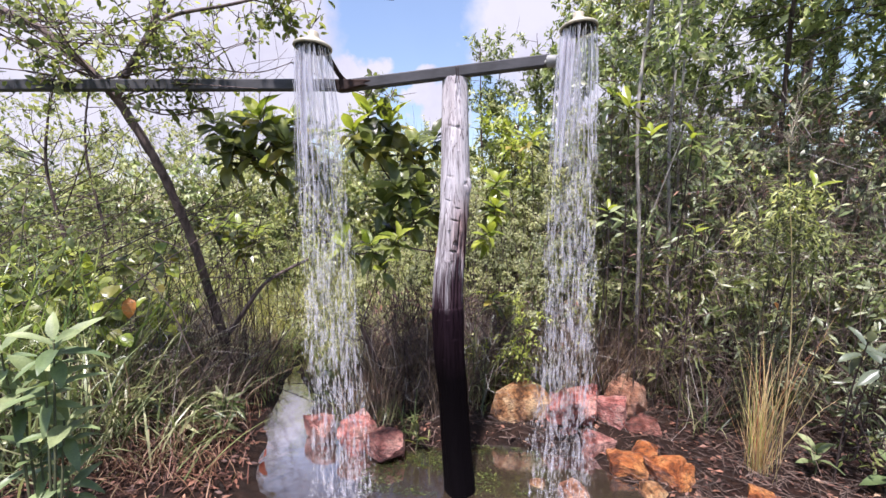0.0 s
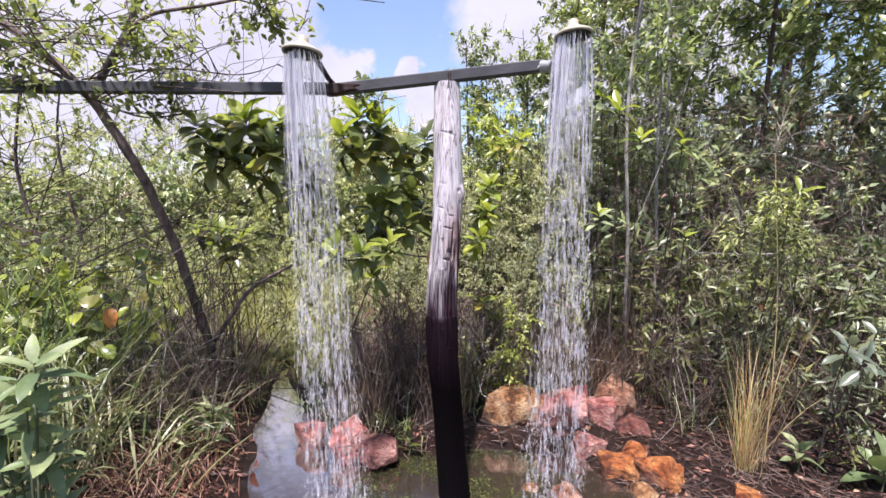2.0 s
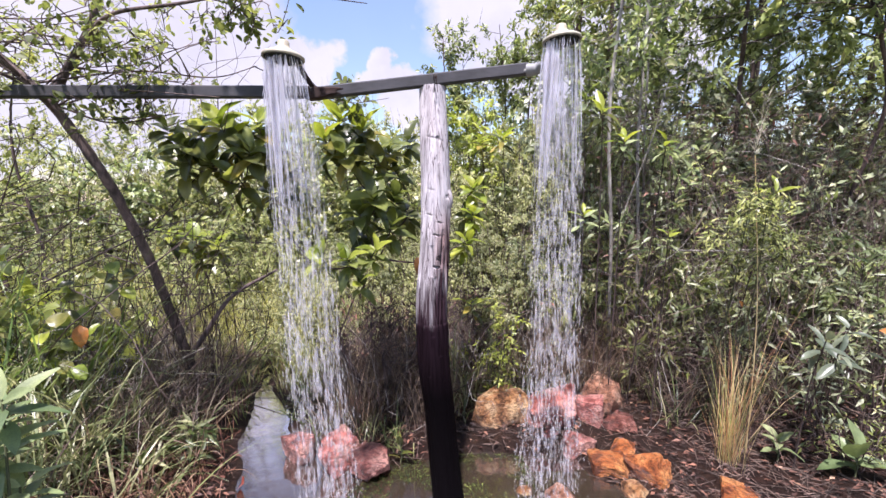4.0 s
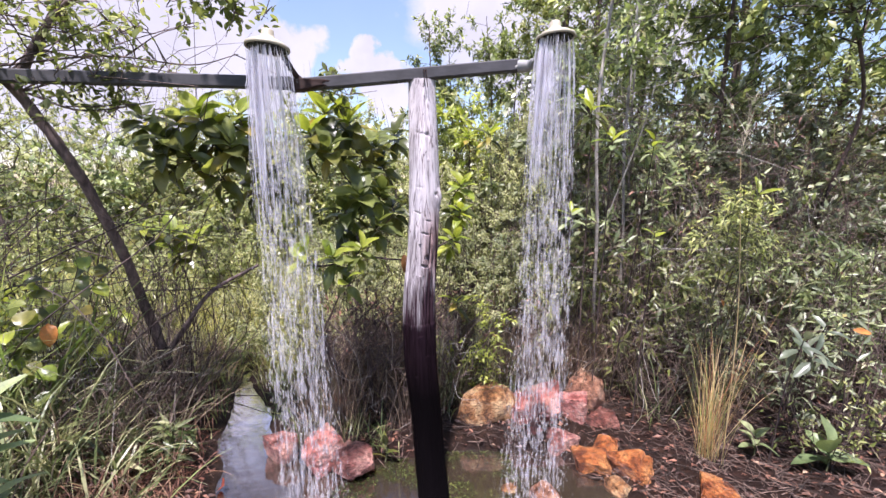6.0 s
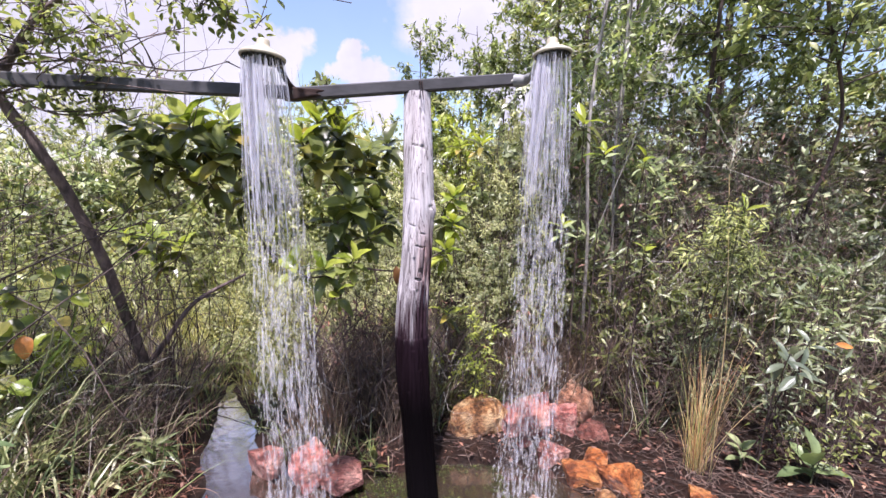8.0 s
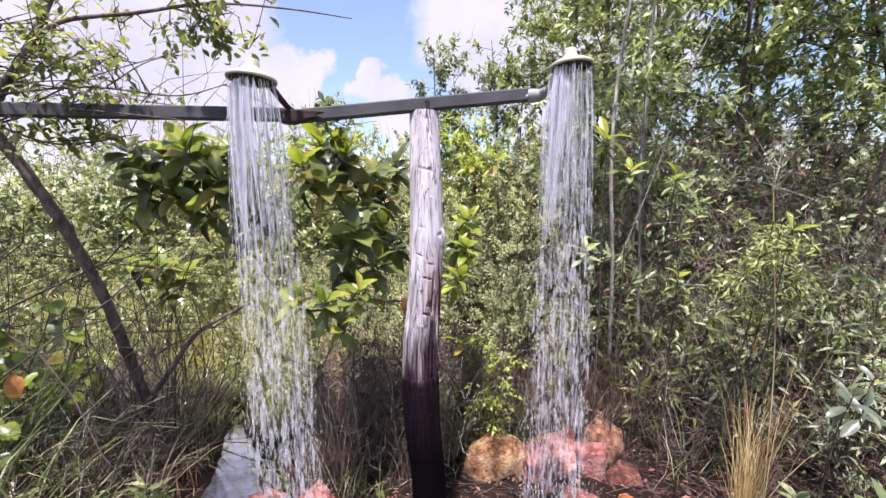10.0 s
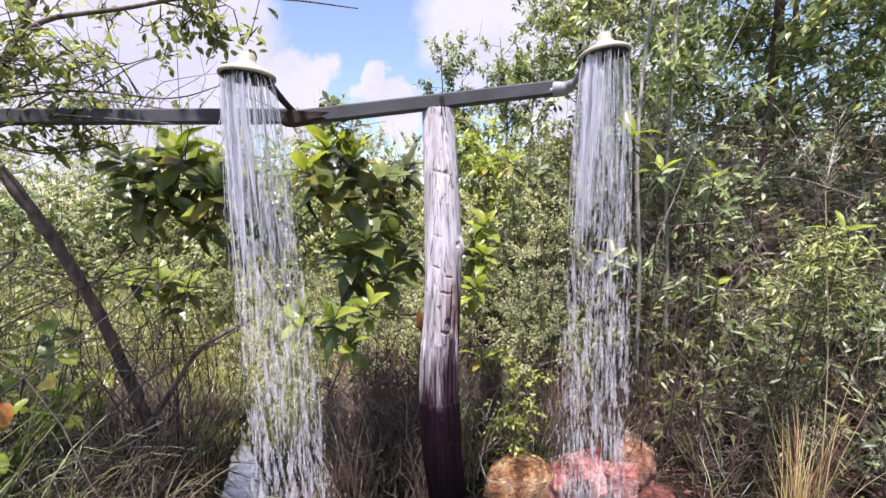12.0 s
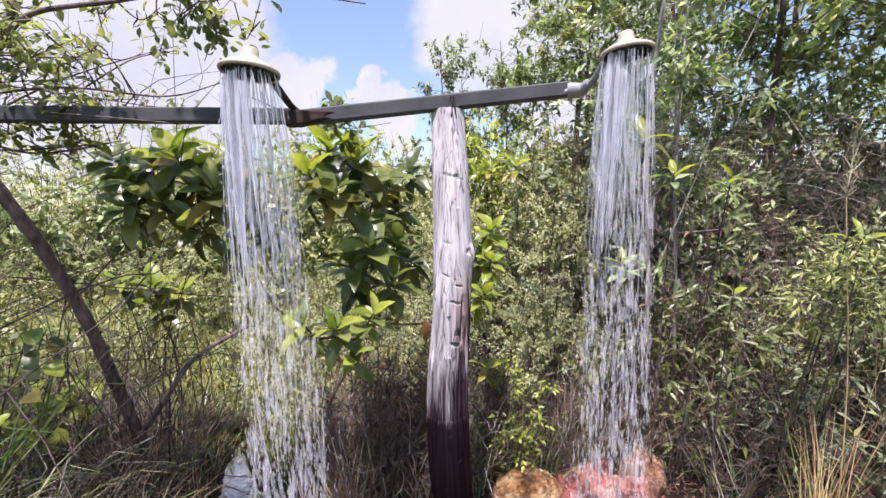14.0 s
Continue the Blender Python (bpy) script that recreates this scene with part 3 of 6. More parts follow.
def make_post(parent):
    path = spline([(0.088, 2.06, -0.12), (0.087, 2.07, 0.02), (0.073, 2.09, 0.2), (0.062, 2.11, 0.37), (0.05, 2.12, 0.53), (0.034, 2.13, 0.68), (0.027, 2.14, 0.83), (0.024, 2.15, 1.0), (0.03, 2.15, 1.13), (0.043, 2.16, 1.26), (0.054, 2.17, 1.4), (0.064, 2.2, 1.58), (0.063, 2.23, 1.85), (0.062, 2.28, 2.135)], 640)
    widths = np.interp(path[:, 2], [0, 0.2, 0.5, 0.7, 1.0, 1.15, 1.3, 1.45, 1.58, 1.68, 1.87, 2.14], [0.076, 0.073, 0.073, 0.076, 0.077, 0.075, 0.071, 0.071, 0.074, 0.07, 0.068, 0.063])
    sides = 64
    a = np.arange(sides) * 2 * math.pi / sides
    v = np.zeros((len(path), sides, 3))
    for i, (c, w) in enumerate(zip(path, widths)):
        for k, q in enumerate(a):
            ca, sa = math.cos(q), math.sin(q)
            r = w * (1 + 0.05 * math.cos(4 * q + 0.6) + 0.05 * noise.noise((ca * 1.2, sa * 1.2, c[2] * 1.4)))
            groove = noise.noise((ca * 7, sa * 7, c[2] * 0.8 + 5))
            r -= 0.009 * max(0, groove - 0.05) + 0.004 * abs(noise.noise((ca * 14, sa * 14, c[2] * 2.5)))
            # long drying cracks in the face
            for q0, z0, z1, deep in ((4.55, 1.2, 2.14, 0.014), (4.95, 1.75, 2.16, 0.01), (4.35, 0.7, 1.35, 0.012), (5.2, 0.8, 1.4, 0.02), (4.75, 0.9, 1.2, 0.012)):
                if z0 < c[2] < z1:
                    dq = abs(q - q0 - 0.05 * math.sin(c[2] * 6)) * w
                    r -= deep * max(0, 1 - dq / 0.006)
            # the stub of a cut branch on one flank, a ledge at the tide edge
            r += 0.012 * max(0, 1 - ((q - 5.95) * w / 0.03) ** 2 - ((c[2] - 1.57) / 0.05) ** 2)
            r += 0.003 * min(1, max(0, (0.96 + 0.02 * noise.noise((ca * 3, sa * 3, 7)) - c[2]) / 0.006))
            # notches, knots and a torn-out chip
            for q0, z0, half_w, half_h, deep in ((4.72, 1.868, 0.05, 0.003, 0.008), (4.95, 1.871, 0.008, 0.005, 0.012), (4.3, 1.62, 0.02, 0.003, 0.005), (5.55, 1.585, 0.01, 0.01, 0.012), (4.95, 1.46, 0.018, 0.003, 0.008),
                                                 (5.0, 1.285, 0.013, 0.013, 0.018), (4.85, 1.245, 0.016, 0.007, 0.02), (5.25, 1.33, 0.007, 0.1, 0.018), (4.75, 1.4, 0.022, 0.004, 0.012), (4.15, 1.5, 0.02, 0.003, 0.007), (5.6, 1.2, 0.01, 0.14, 0.012), (4.8, 2.1, 0.005, 0.006, 0.01)):
                u, h = abs(q - q0) * w / half_w, abs(c[2] - z0 + 0.3 * w * (q - q0)) / half_h
                if u < 1 and h < 1:
                    r -= deep * min(1, 2.2 * (1 - u)) * min(1, 2.2 * (1 - h))
            v[i, k] = (c[0] + r * ca, c[1] + r * sa, c[2] + 0.004 * noise.noise((ca * 9, sa * 9, 3)) * (i == len(path) - 1))
    g = Geo()
    n = len(path)
    kk = np.arange(n - 1)[:, None] * sides
    j = np.arange(sides)[None]
    f = np.stack([kk + j, kk + (j + 1) % sides, kk + sides + (j + 1) % sides, kk + sides + j], -1).reshape(-1, 4)
    g.add(v.reshape(-1, 3), f)
    for ring, c in ((v[-1], path[-1]), (v[0], path[0])):
        g.add(np.vstack([ring, c]), [(i, (i + 1) % sides, sides) for i in range(sides)])
    part("post", g, TIMBER, parent, "weathered grey timber post, soaked black at its foot")


def box_bar(name, a, b, h, d, mat, parent, label=""):
    """A square steel tube with rounded edges and open ends, from a to b."""
    bm = bmesh.new()
    a, b = Vector(a), Vector(b)
    x = (b - a).normalized()
    y = Vector((0, 0, 1)).cross(x).normalized()
    z = x.cross(y)
    bev, wall = 0.006, 0.004
    outer = [(-d + bev, -h), (d - bev, -h), (d, -h + bev), (d, h - bev), (d - bev, h), (-d + bev, h), (-d, h - bev), (-d, -h + bev)]
    rings = []
    for c, s in ((a, 1), (b, 1), (b, 0.84), (b - x * 0.25, 0.84)):
        rings.append([bm.verts.new(c + y * (p * s) + z * (q * s)) for p, q in outer])
    rings.insert(0, [bm.verts.new(a + x * 0.25 + y * (p * 0.84) + z * (q * 0.84)) for p, q in outer])
    rings.insert(1, [bm.verts.new(a + y * (p * 0.84) + z * (q * 0.84)) for p, q in outer])
    for r0, r1 in zip(rings, rings[1:]):
        for i in range(8):
            bm.faces.new((r0[i], r0[(i + 1) % 8], r1[(i + 1) % 8], r1[i]))
    bm.faces.new(rings[0][::-1])
    bm.faces.new(rings[-1])
    bmesh.ops.recalc_face_normals(bm, faces=bm.faces[:])
    return part(name, bm, mat, parent, label, smooth=False)


def lathe(profile, sides=40):
    g = Geo()
    a = np.arange(sides) * 2 * math.pi / sides
    v = np.array([[(r * math.cos(q), r * math.sin(q), z) for q in a] for r, z in profile])
    n = len(profile)
    k = np.arange(n - 1)[:, None] * sides
    j = np.arange(sides)[None]
    f = np.stack([k + j, k + (j + 1) % sides, k + sides + (j + 1) % sides, k + sides + j], -1).reshape(-1, 4)
    g.add(v.reshape(-1, 3), f)
    return g


def shower_head(parent, at, tilt_x, tilt_y):
    m = pose(*at, tilt_x, tilt_y, 0)
    shell = part("shower_head", lathe([(0.072, 0.002), (0.079, 0.0), (0.081, 0.006), (0.08, 0.012), (0.074, 0.016), (0.06, 0.024), (0.042, 0.032), (0.028, 0.04), (0.023, 0.05), (0.022, 0.066), (0.019, 0.07), (0.0, 0.07)]), CREAM, parent, "domed cream plastic head")
    shell.matrix_local = m
    part("face_plate", lathe([(0.0, 0.006), (0.05, 0.005), (0.074, 0.006), (0.076, 0.004)]), BLACK, shell, "black nozzle plate")
    noz = Geo()
    for ring, n in ((0.02, 8), (0.038, 14), (0.054, 20), (0.067, 26)):
        for k in range(n):
            q = 2 * math.pi * k / n
            c = np.array([ring * math.cos(q), ring * math.sin(q), 0.006])
            tube(noz, [c, c - (0, 0, 0.008)], 0.0022, 0.0014, 5, True)
    tagged(part("nozzle_field", noz, BLACK, shell), kind="stuff")


HEAD_R, HEAD_L = (0.58, 1.88, 2.22), (-0.55, 1.85, 2.13)


def make_shower():
    s = thing("outdoor_shower", "rustic twin shower of steel tube on a weathered timber post", "shower")
    make_post(s)
    box_bar("crossbar", (-0.55, 2.3, 2.1), (0.54, 2.23, 2.21), 0.028, 0.026, STEEL, s, "grey steel square tube")
    box_bar("crossbar", (-3.65, 2.32, 2.11), (-0.53, 2.34, 2.12), 0.028, 0.026, STEEL, s, "long grey steel square tube")
    # splintered rusty sleeve where the tubes meet
    bm = bmesh.new()
    bmesh.ops.create_cube(bm, size=1)
    bmesh.ops.subdivide_edges(bm, edges=bm.edges[:], cuts=5, use_grid_fill=True)
    for v in bm.verts:
        v.co = Vector((v.co.x * 0.15, v.co.y * 0.056, v.co.z * (0.054 - 0.12 * max(0, v.co.x + 0.1) * 0.45)))
        n = noise.noise_vector(v.co * 40)
        v.co += n * 0.004
        if v.co.x > 0.04:
            v.co.x += 0.09 * noise.noise((v.co.z * 90, v.co.y * 90, 1))
    sl = part("sleeve", bm, RUST, s, "splintered rusty sleeve")
    sl.matrix_local = pose(*(-0.48, 2.27, 2.1), 0, -4, 0)
    # arms
    hr, hl = Vector(HEAD_R), Vector(HEAD_L)
    e = Vector((0.56, 2.21, 2.2))
    g = Geo()
    tube(g, spline([e + Vector((-0.05, 0.01, -0.004)), e + Vector((0.02, -0.03, 0.0)), e + Vector((0.03, -0.1, 0.02)), hr + Vector((0.0, 0.1, 0.045)), hr + Vector((0, 0.02, 0.055))], 24), 0.0125, 0.0125, 12, True)
    part("arm", g, PVC, s, "grey pipe arm")
    g = Geo()
    tube(g, spline([e + Vector((-0.03, 0.005, 0)), e + Vector((0.015, -0.02, 0.0)), e + Vector((0.028, -0.06, 0.012))], 12), [0.03, 0.031, 0.03, 0.029, 0.028, 0.027, 0.025, 0.023, 0.021, 0.02, 0.018, 0.015], None, 14, True)
    part("collar", g, TAPE, s, "pale tape wrapping")
    e = Vector((-0.51, 2.27, 2.12))
    g = Geo()
    tube(g, spline([e, e + Vector((-0.02, -0.05, 0.02)), hl + Vector((0.02, 0.12, 0.03)), hl + Vector((0, 0.02, 0.055))], 22), 0.0125, 0.0125, 12, True)
    part("arm", g, RUST, s, "dark rusty pipe arm")
    shower_head(s, HEAD_R, -3, -3)
    shower_head(s, HEAD_L, -2, 4)
    # strap that ties the bar to the post
    top = Vector((0.07, 2.18, 2.13))
    g = Geo()
    for dx in (-0.004, 0.006):
        tube(g, spline([top + Vector((dx, 0.06, 0.034)), top + Vector((dx, 0.03, 0.04)), top + Vector((dx, -0.002, 0.034)), top + Vector((dx, -0.003, 0.0)), top + Vector((dx * 2, 0.004, -0.045))], 16), 0.0022, 0.0022, 6, True)
    part("wire_tie", g, RUST, s, "twisted rusty wire")


make_shower()


def streaks(geo, c, w, ln):
    """Long falling drops: slim spindles at places c, with half widths w and half lengths ln."""
    ring = np.array([(0, 0, 1), (1, 0, -0.1), (-0.5, 0.87, -0.1), (-0.5, -0.87, -0.1), (0, 0, -1)])
    v = c[:, None] + ring[None] * np.stack([w, w, ln], -1)[:, None]
    f = np.array([(0, 1, 2), (0, 2, 3), (0, 3, 1), (4, 2, 1), (4, 3, 2), (4, 1, 3)])
    geo.add(v.reshape(-1, 3), (f[None] + (np.arange(len(c)) * 5)[:, None, None]).reshape(-1, 3))


def water_jet(at, drift, seed, full_side):
    """Falling water: threads and ropes that leave the head, break into gusts of long drops and spread as they fall."""
    r = np.random.default_rng(seed)
    top = np.array(at)

    def spot(q, ring, z):
        fall = top[2] - z
        k = 1 + 0.5 * np.sqrt(np.maximum(fall, 0)) + 0.22 * fall
        return np.stack([top[0] + ring * np.cos(q) * k + drift[0] * fall, top[1] + ring * np.sin(q) * k + drift[1] * fall, z + 0 * q], -1)

    threads = Geo()
    for ring, n in ((0.02, 6), (0.038, 10), (0.054, 16), (0.069, 30)):
        for k in range(n):
            q = 2 * math.pi * k / n + r.uniform(-0.12, 0.12)
            end = top[2] - 0.12 - 0.55 * r.uniform(0, 1) ** 1.3
            z = np.linspace(top[2] - 0.003, end, 20)
            line = spot(np.full(20, q), ring, z) + np.cumsum(r.normal(0, 0.0011, (20, 3)), 0)
            rad = np.abs(np.linspace(0.0011, 0.0005, 20) * (1 + 0.45 * np.sin(z * 70 + r.uniform(0, 6)))) * r.uniform(0.5, 1.5)
            tube(threads, line, rad, None, 4)
    # ropes of merged threads on the fuller side of the head
    sheet = Geo()
    for k in range(46):
        q = full_side + r.normal(0, 0.55) if k < 30 else r.uniform(0, 6.28)
        z = np.linspace(top[2] - r.uniform(0.004, 0.08), top[2] - r.uniform(0.25, 0.7), 22)
        line = spot(np.full(22, q), 0.067 * r.uniform(0.55, 1.02), z) + np.cumsum(r.normal(0, 0.0011, (22, 3)), 0)
        rad = np.abs(np.linspace(0.0028, 0.0012, 22) * (1 + 0.35 * np.sin(z * 47 + r.uniform(0, 6)))) * r.uniform(0.5, 1.5)
        tube(threads if k % 2 else sheet, line, rad * (1 if k % 2 else 2.2), None, 5)
    # broad bands where many threads run together just below the head
    band = Geo()
    for k in range(7):
        q = full_side + r.normal(0, 0.6)
        z = np.linspace(top[2] - 0.002, top[2] - r.uniform(0.3, 0.6), 24)
        line = spot(np.full(24, q), 0.064 * r.uniform(0.7, 1.0), z) + np.cumsum(r.normal(0, 0.0009, (24, 3)), 0)
        rad = np.interp(np.linspace(0, 1, 24), [0, 0.15, 0.5, 1], [0.004, 0.009, 0.007, 0.001]) * (1 + 0.2 * np.sin(z * 39 + r.uniform(0, 6))) * r.uniform(0.6, 1.25)
        tube(band, line, np.abs(rad), None, 7)
    # gusts: drops that fall close together
    drops = Geo()
    n = 300
    q, ring = r.uniform(0, 2 * math.pi, n), 0.07 * np.sqrt(r.uniform(0.03, 1, n))
    z = top[2] - 0.3 - (top[2] - 0.3) * r.uniform(0, 1, n)
    gust = spot(q, ring, z)
    many = 9
    c = np.repeat(gust, many, 0)
    low = np.clip((top[2] - c[:, 2]) / 1.8, 0, 1)
    c = c + r.normal(0, 1, c.shape) * np.stack([0.005 + 0.008 * low, 0.005 + 0.008 * low, 0.035 + 0 * low], -1)
    streaks(drops, c, r.uniform(0.0009, 0.003, len(c)) * (0.75 + 0.6 * low), r.uniform(0.003, 0.014, len(c)) * (1.5 - 0.5 * low))
    # single drops all over, some thrown wide
    n = 2000
    q = r.uniform(0, 2 * math.pi, n)
    ring = 0.07 * np.sqrt(r.uniform(0, 1, n)) + np.abs(r.normal(0, 0.014, n))
    z = top[2] - 0.12 - (top[2] - 0.12) * r.uniform(0, 1, n) ** 0.9
    low = np.clip((top[2] - z) / 1.8, 0, 1)
    c = spot(q, ring, z) + r.normal(0, 0.005, (n, 3)) * (1 + (top[2] - z))[:, None]
    streaks(drops, c, r.uniform(0.0006, 0.0026, n) * (0.75 + 0.7 * low), r.uniform(0.002, 0.01, n) * (1.5 - 0.5 * low))
    # the mist of fine water between them
    n = 600
    z = top[2] - 0.25 - (top[2] - 0.25) * r.uniform(0, 1, n)
    c = spot(r.uniform(0, 2 * math.pi, n), 0.068 * np.sqrt(r.uniform(0, 1, n)), z)
    streaks(sheet, c, r.uniform(0.003, 0.01, n), r.uniform(0.02, 0.06, n))
    # drops that jump up where the water lands
    n = 260
    q, far = r.uniform(0, 2 * math.pi, n), np.abs(r.normal(0, 0.13, n))
    foot = spot(np.zeros(1), 0.0, np.full(1, 0.05))[0]
    c = np.stack([foot[0] + far * np.cos(q), foot[1] + far * np.sin(q), 0.02 + np.abs(r.normal(0, 0.09, n))], -1)
    streaks(drops, c, r.uniform(0.0008, 0.0022, n), r.uniform(0.001, 0.006, n))
    ob = thing("water_jet", "falling shower water breaking into bright drops", "water", "shower jets", "stuff")
    tagged(part("threads", threads, SPRAY, ob), kind="stuff")
    tagged(part("bands", band, BAND, ob), kind="stuff")
    tagged(part("sheets", sheet, SHEET, ob), kind="stuff")
    tagged(part("drops", drops, DROPS, ob), kind="stuff")


water_jet(HEAD_R, (-0.005, 0.03), 3, 3.6)
water_jet(HEAD_L, (0.035, 0.03), 4, 3.9)

# ---- stones ----


def rock(at, size, mat, label, seed, turn=0.0):
    """A broken laterite stone: faceted by several cuts, with rough layered faces."""
    r = random.Random(seed)
    bm = bmesh.new()
    for k in range(8):
        bm.verts.new([(0.58 if k >> a & 1 else -0.58) + r.uniform(-0.3, 0.24) for a in range(3)])
    for _ in range(7):
        bm.verts.new(Vector((r.gauss(0, 1), r.gauss(0, 1), r.gauss(0, 0.8))).normalized() * r.uniform(0.82, 1.06))
    bmesh.ops.convex_hull(bm, input=bm.verts[:])
    loose = [v for v in bm.verts if not v.link_faces]
    bmesh.ops.delete(bm, geom=loose, context="VERTS")
    bmesh.ops.bevel(bm, geom=bm.edges[:], offset=0.04, segments=2, affect="EDGES", profile=0.6)
    bmesh.ops.triangulate(bm, faces=bm.faces[:])
    bmesh.ops.subdivide_edges(bm, edges=[e for e in bm.edges if e.calc_length() > 0.16], cuts=4, use_grid_fill=True)
    bmesh.ops.triangulate(bm, faces=bm.faces[:])
    off = Vector((seed * 3.7, seed * 1.3, 0))
    for v in bm.verts:
        p = v.co.copy()
        p += p.normalized() * (0.06 * noise.noise(p * 1.8 + off) + 0.05 * noise.noise(p * 4.5 + off) + 0.065 * noise.noise(Vector((p.x * 4, p.y * 4, p.z * 16)) + off))
        v.co = Vector((p.x * size[0], p.y * size[1], p.z * size[2]))
    bmesh.ops.rotate(bm, verts=bm.verts[:], matrix=Matrix.Rotation(turn, 3, "Z"))
    ob = part("rock", bm, mat)
    ob.location = (at[0], at[1], at[2] - 0.03)
    ob.scale = (1.22, 1.22, 1.2)
    tagged(ob, label, "rock", "stones round the pool")


def make_rocks():
    heap = [
        # place, half width, half height, material, words
        ((0.54, 2.74, 0.14), 0.2, 0.2, ROCK_OCHRE, "large ochre broken stone with dark pits"),
        ((0.87, 2.71, 0.17), 0.19, 0.125, ROCK_PINK, "wet rose-pink broken stone under the shower"),
        ((1.09, 2.66, 0.13), 0.11, 0.15, ROCK_PINK, "pale pink stone with a broken face"),
        ((1.27, 2.75, 0.2), 0.15, 0.12, ROCK_TAN, "tan and brown speckled stone"),
        ((1.25, 2.58, 0.07), 0.15, 0.085, ROCK_RED, "dark red-brown flat stone in litter"),
        ((0.91, 2.45, 0.04), 0.115, 0.085, ROCK_WET, "wet dark red stone at the water's edge"),
        ((0.79, 2.56, 0.05), 0.075, 0.06, ROCK_PINK, "small wet pink stone below the shower"),
        ((1.04, 2.23, 0.05), 0.125, 0.07, ROCK_ORANGE, "flat orange-brown stone on the mud"),
        ((1.19, 2.34, 0.05), 0.085, 0.06, ROCK_ORANGE, "small orange stone between larger ones"),
        ((1.23, 2.15, 0.03), 0.115, 0.12, ROCK_ORANGE, "rough orange stone with dark veins"),
        ((1.09, 2.05, 0.01), 0.085, 0.06, ROCK_OCHRE, "yellow-brown stone half in mud"),
        ((0.68, 2.03, 0.02), 0.1, 0.06, ROCK_TAN, "pale pinkish stone in shallow water"),
        ((0.5, 2.11, 0.02), 0.042, 0.03, ROCK_OCHRE, "small pale yellow stone in the water"),
        ((1.575, 1.88, 0.025), 0.16, 0.075, ROCK_ORANGE, "flat orange stone bedded in the bank"),
    ]
    ditch_side = [
        ((-0.77, 2.56, 0.09), 0.118, 0.1, ROCK_WET, "brown-pink stone at the ditch mouth"),
        ((-0.54, 2.48, 0.11), 0.145, 0.095, ROCK_PINK, "rounded pale pink stone at the water's edge"),
        ((-0.33, 2.4, 0.09), 0.142, 0.07, ROCK_WET, "dull red stone beside a green shoot"),
        ((-0.46, 2.89, 0.19), 0.06, 0.07, ROCK_TAN, "small tan stone among grass"),
        ((-1.33, 1.97, 0.03), 0.09, 0.055, ROCK_OCHRE, "ochre stone under overhanging grass"),
        ((-1.49, 2.22, 0.05), 0.11, 0.08, ROCK_OCHRE, "ochre stone buried in the grassy bank"),
    ]
    for k, (at, w, h, mat, words) in enumerate(heap + ditch_side):
        rock(at, (w, w * 0.85, h), mat, words, k + 11, k * 1.3)


make_rocks()

# ---- plants ----
OVAL_LEAF = (np.array([(0, 0, 0), (-0.2, 0.2, 0.03), (-0.29, 0.45, 0.05), (-0.2, 0.75, 0.02), (0, 1, -0.1), (0.2, 0.75, 0.02), (0.29, 0.45, 0.05), (0.2, 0.2, 0.03), (0, 0.5, -0.02)]), np.array([(k, (k + 1) % 8, 8) for k in range(8)]))
FAR_LEAF = (np.array([(0, 0, 0), (-0.21, 0.45, 0.05), (0.21, 0.45, 0.05), (0, 1, -0.1)]), np.array([(0, 2, 1), (1, 2, 3)]))
LANCE_LEAF = (np.array([(0, 0, 0), (-0.13, 0.36, 0.04), (0, 0.45, -0.02), (0.13, 0.36, 0.04), (0, 1, -0.14)]), np.array([(0, 2, 1), (0, 3, 2), (1, 2, 4), (2, 3, 4)]))


